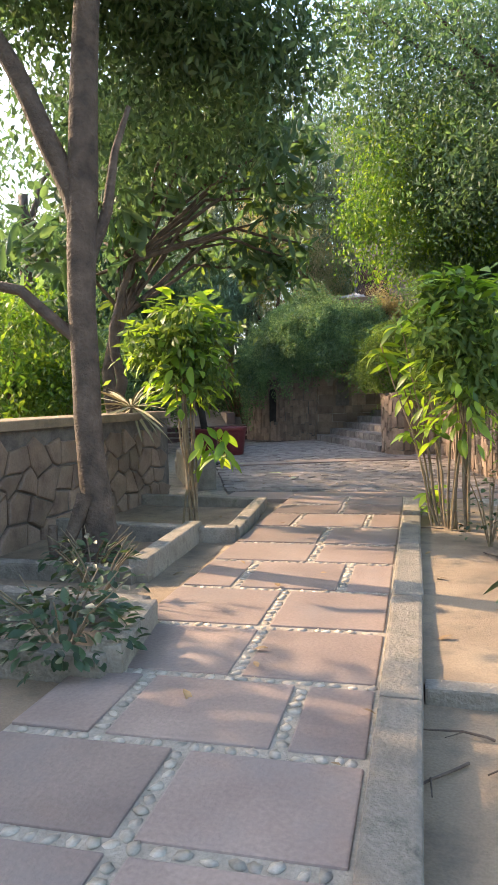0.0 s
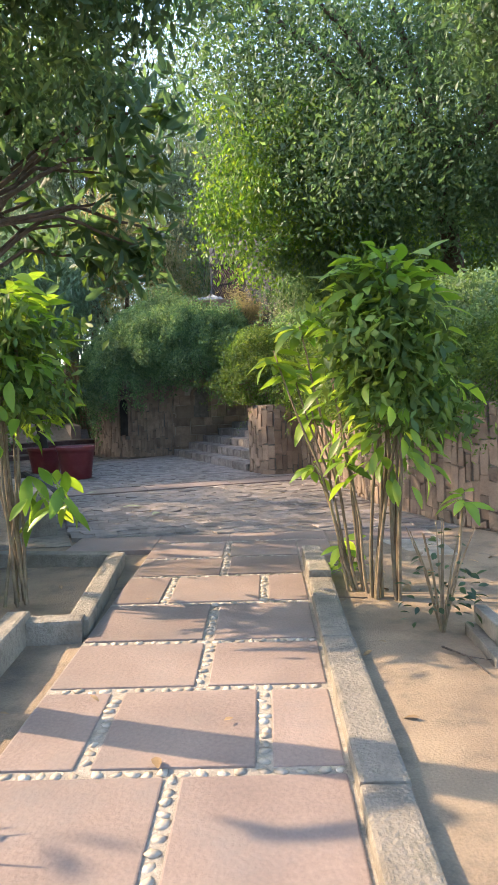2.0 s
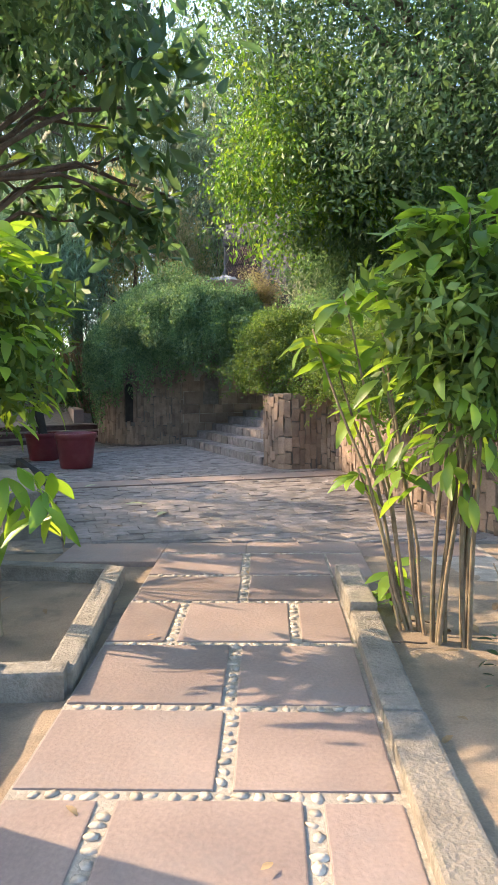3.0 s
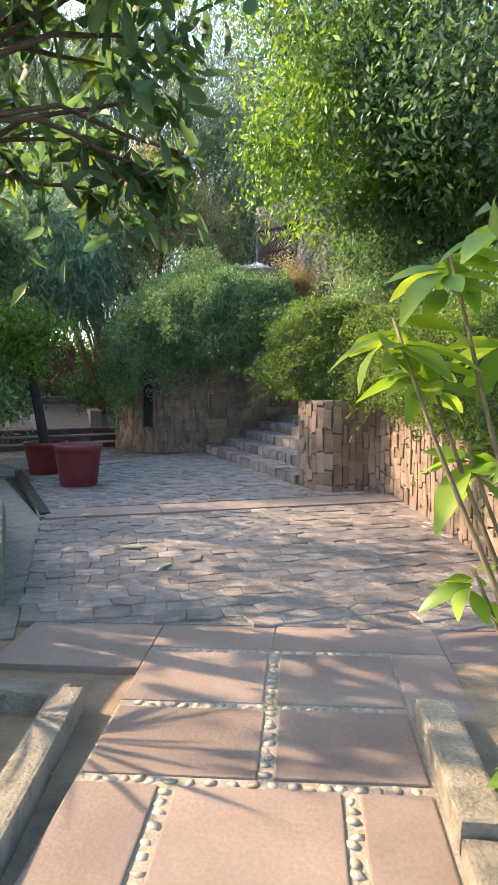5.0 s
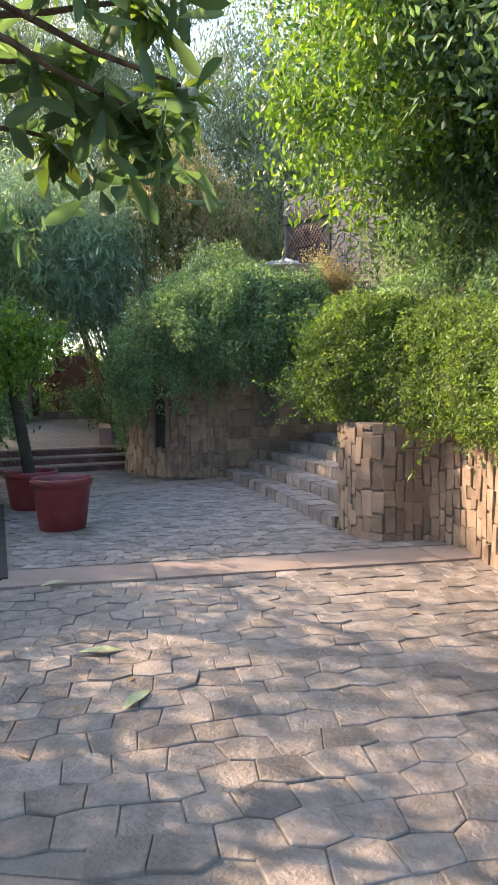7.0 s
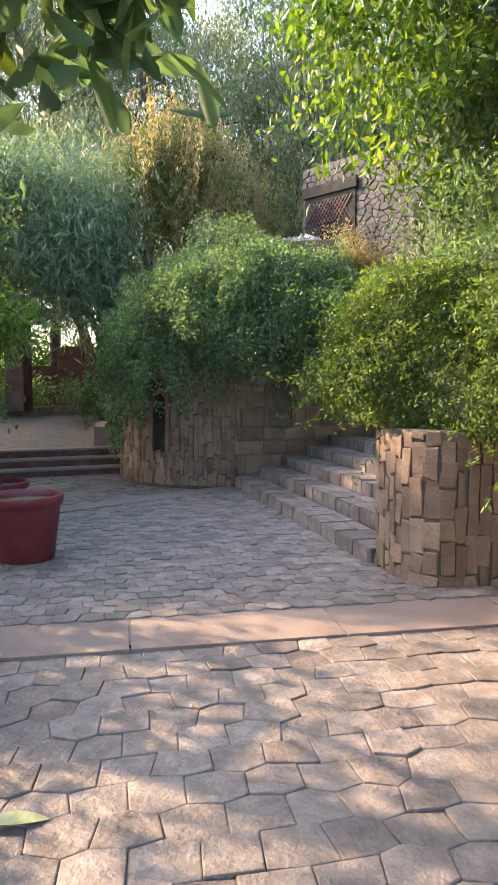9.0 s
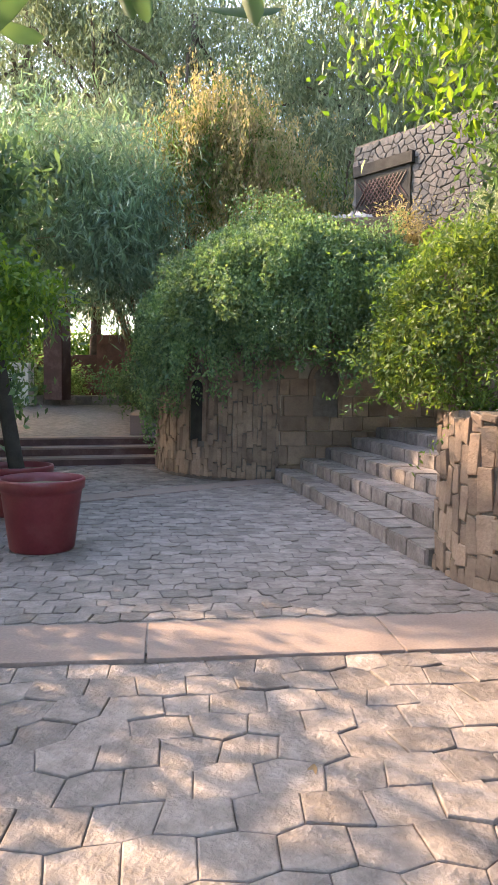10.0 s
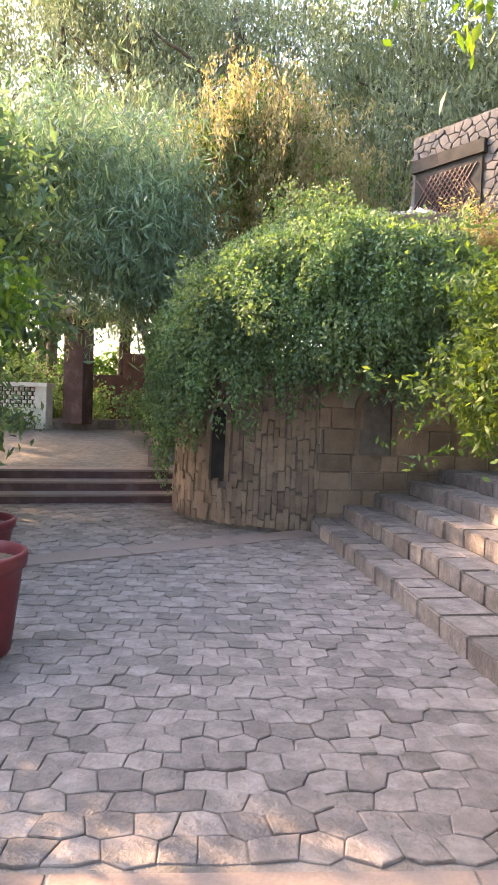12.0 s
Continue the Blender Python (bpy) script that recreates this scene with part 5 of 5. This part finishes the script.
ped = thing("terrace_ledge", (-1.6, 22.6, 3.4), "low stone ledge at the terrace edge", "ledge", kind="structure")
part("ledge", rough_up(box(-2.2, -1.0, 22.1, 23.1, 2.0, 4.06, 0.02), 0.01), M_wallstone, ped)
gl = thing("garden_lamp", (0.95, 21.85, 3.8), "white dome garden lamp on the parapet", "lamp")
bm = bmesh.new()
bmesh.ops.create_uvsphere(bm, u_segments=20, v_segments=10, radius=0.17)
for v_ in bm.verts:
    v_.co.z = max(v_.co.z, -0.06)
bmesh.ops.transform(bm, matrix=Matrix.Translation((0.95, 21.8, 3.9)), verts=bm.verts)
part("dome", bm, M_white, gl)
part("base", box(0.85, 1.05, 21.7, 21.9, 3.82, 3.86, 0.005), M_concrete, gl)

# fallen leaves
DL = [blade_mesh("fallen_leaf", 0.075, 0.035, c, M_deadleaf, 3) for c in (0.1, 0.3)]
gl_ = random.Random(401)
spots = [(gl_.uniform(0.25, 1.9), gl_.uniform(2.6, 9.5)) for _ in range(70)] + [(gl_.uniform(-3.0, -1.4), gl_.uniform(4.0, 9.4)) for _ in range(40)] + [(gl_.uniform(-1.3, 0.0), gl_.uniform(3, 10)) for _ in range(10)] + [(gl_.uniform(-2.4, 0.8), gl_.uniform(11.0, 13.6)) for _ in range(10)]
for k, (x, y) in enumerate(spots):
    z = 0.012 if -1.36 < x < 0 or y > 10.8 else (-0.062 if x > 0 and y < 4.95 else (0.006 if x > 0 else -0.025))
    ob = new("fallen_leaf", DL[k % 2])
    ob.matrix_basis = pose(x, y, z + 0.008, gl_.uniform(-12, 12), gl_.uniform(-12, 12), gl_.uniform(0, 360)) @ Matrix.Scale(gl_.uniform(0.5, 1.2), 4)
    tagged(ob, "dry curled brown leaf lying on the ground", "fallen leaf", "fallen leaves on the ground")
FG = blade_mesh("fallen_leaf", 0.26, 0.075, 0.12, surface("pale_fallen_leaf", (0.25, 0.27, 0.13), (0.4, 0.42, 0.24), 0.6, 9, 50, 0.2, vary=0.2), 5)
for x, y, a in [(-2.95, 13.85, 60), (-2.15, 12.6, 20), (-1.65, 11.9, 75)]:
    ob = new("fallen_leaf", FG)
    ob.matrix_basis = pose(x, y, 0.035 if y < 13.7 else 0.06, 4, -4, a)
    tagged(ob, "large pale green fallen leaf on the cobbles", "fallen leaf", "fallen leaves on the ground")

# twigs and surface roots on the soil
gt = random.Random(421)
for k in range(34):
    x, y = gt.uniform(0.3, 1.6), gt.uniform(3.2, 4.8) if k < 22 else gt.uniform(5, 9)
    if k > 27:
        x, y = gt.uniform(-3.0, -1.9), gt.uniform(4.6, 6.0)
    z = -0.065 if (x > 0 and y < 4.95) else (0.005 if x > 0 else -0.02)
    a, ln = gt.uniform(0, 6.28), gt.uniform(0.12, 0.45)
    t = new("twig")
    t.matrix_basis = Matrix.Translation((x, y, z))
    tagged(t, "thin dry twig lying on the sandy soil", "twig", "twigs on the soil")
    p1 = Vector((x + math.cos(a) * ln * 0.5 + gt.uniform(-0.03, 0.03), y + math.sin(a) * ln * 0.5 + gt.uniform(-0.03, 0.03), z + 0.012))
    p2 = Vector((x + math.cos(a) * ln, y + math.sin(a) * ln, z + 0.004))
    limb("stick", [(x, y, z), p1, p2], [0.006, 0.005, 0.003], M_bark, t, 5, 0.01)
    limb("side_shoot", [p1, p1 + Vector((math.cos(a + 0.8) * ln * 0.3, math.sin(a + 0.8) * ln * 0.3, 0))], [0.004, 0.002], M_bark, t, 4)

# ---- stones of paving and walls ----
cob = hex_cells(-4.0, 2.5, -5.4, -0.26, 0.235, 0.2, 0.11, 501, 0.07)
lay(cob, court_map(0.0), lambda u, v: in_poly(O.x + u * U.x + v * V.x, O.y + u * U.y + v * V.y, low_poly), court, "cobble", M_cobble, M_cobble_i, (-1.0, 12.6, 0), 0.002, 0.016, 502, 300, 0.006, 0.007)
upc = thing("upper_court", (-2, 17, 0), "upper court paved with irregular grey cobbles", "paving", kind="structure")
cob = hex_cells(-6.0, 2.5, 0.28, 7.0, 0.165, 0.14, 0.13, 503, 0.09)
lay(cob, court_map(STEP), lambda u, v: in_poly(O.x + u * U.x + v * V.x, O.y + u * U.y + v * V.y, up_poly), upc, "cobble", M_cobble, M_cobble_i, (-1.8, 16.0, 0), 0.002, 0.016, 504, 300, 0.006, 0.006)
cob = hex_cells(-9.0, 2.5, 3.0, 12.0, 0.22, 0.2, 0.13, 505)
lay(cob, court_map(-0.06), lambda u, v: in_poly(O.x + u * U.x + v * V.x, O.y + u * U.y + v * V.y, far_poly), upc, "cobble", M_cobble, M_cobble_i, (-4, 20, 0), 0.004, 0.014, 506, 0, 0.008, 0.004)
tall = [[(b, a) for a, b in c][::-1] for c in brick_cells(0.0, WALL_H - 0.01, 0.03, fs[-1] - 0.1, 0.24, 0.1, 0.2, 511)]
lay(tall, wall_map, lambda u, v: 0.0 < v < WALL_H - 0.02 and 0.05 < u < fs[-1] - 0.1, retaining, "wall_stone", M_wallstone, M_wallstone_i, (-0.2, 16.4, 0.5), 0.004, 0.025, 512, 300, 0.009, 0.01)
T0, T1 = TR * math.radians(165), TR * math.radians(288)
tall = [[(b, a) for a, b in c][::-1] for c in brick_cells(0.0, TH - 0.03, T0, T1, 0.3, 0.075, 0.22, 513)]
lay(tall, tower_map, lambda u, v: 0 < v < TH - 0.05 and not (abs(u - TN) < 0.2 and 0.5 < v < 1.6), tower, "wall_stone", M_wallstone, M_wallstone_i, (-3.3, 21.0, 0.9), 0.004, 0.025, 514, 300, 0.009, 0.014)
blk = brick_cells(0.0, 4.4, 0.0, TH - 0.05, 0.34, 0.27, 0.03, 515)
lay(blk, flank_map, lambda u, v: not (abs(u - 0.72) < 0.26 and 0.92 < v < 1.82), flank, "wall_block", M_wallstone, M_wallstone_i, (-2.4, 21, 1), 0.006, 0.03, 516, 300, 0.012, 0.01)
rub = hex_cells(0.0, 2.9, 3.4, BTOP - 0.1, 0.16, 0.12, 0.3, 517)
lay(rub, bld_map, lambda u, v: 0.06 < u < 2.9 and v < BTOP and not (WU[0] - 0.02 < u < WU[1] + 0.04 and WU[2] - 0.05 < v < 5.58), bld, "wall_stone", M_greystone_i, M_greystone_i, (0, 23, 5.5), 0.004, 0.03, 518, 300, 0.014, 0.01)
rub = hex_cells(0.0, 8.7, -0.1, 0.98, 0.3, 0.24, 0.28, 519)
lay(rub, lw_map, lambda u, v: 0.1 < u < 8.65 and v < 0.93, lw, "wall_stone", M_wallstone, M_wallstone_i, (-3.4, 7.5, 0.5), 0.014, 0.035, 520, 140, 0.02, 0.012)
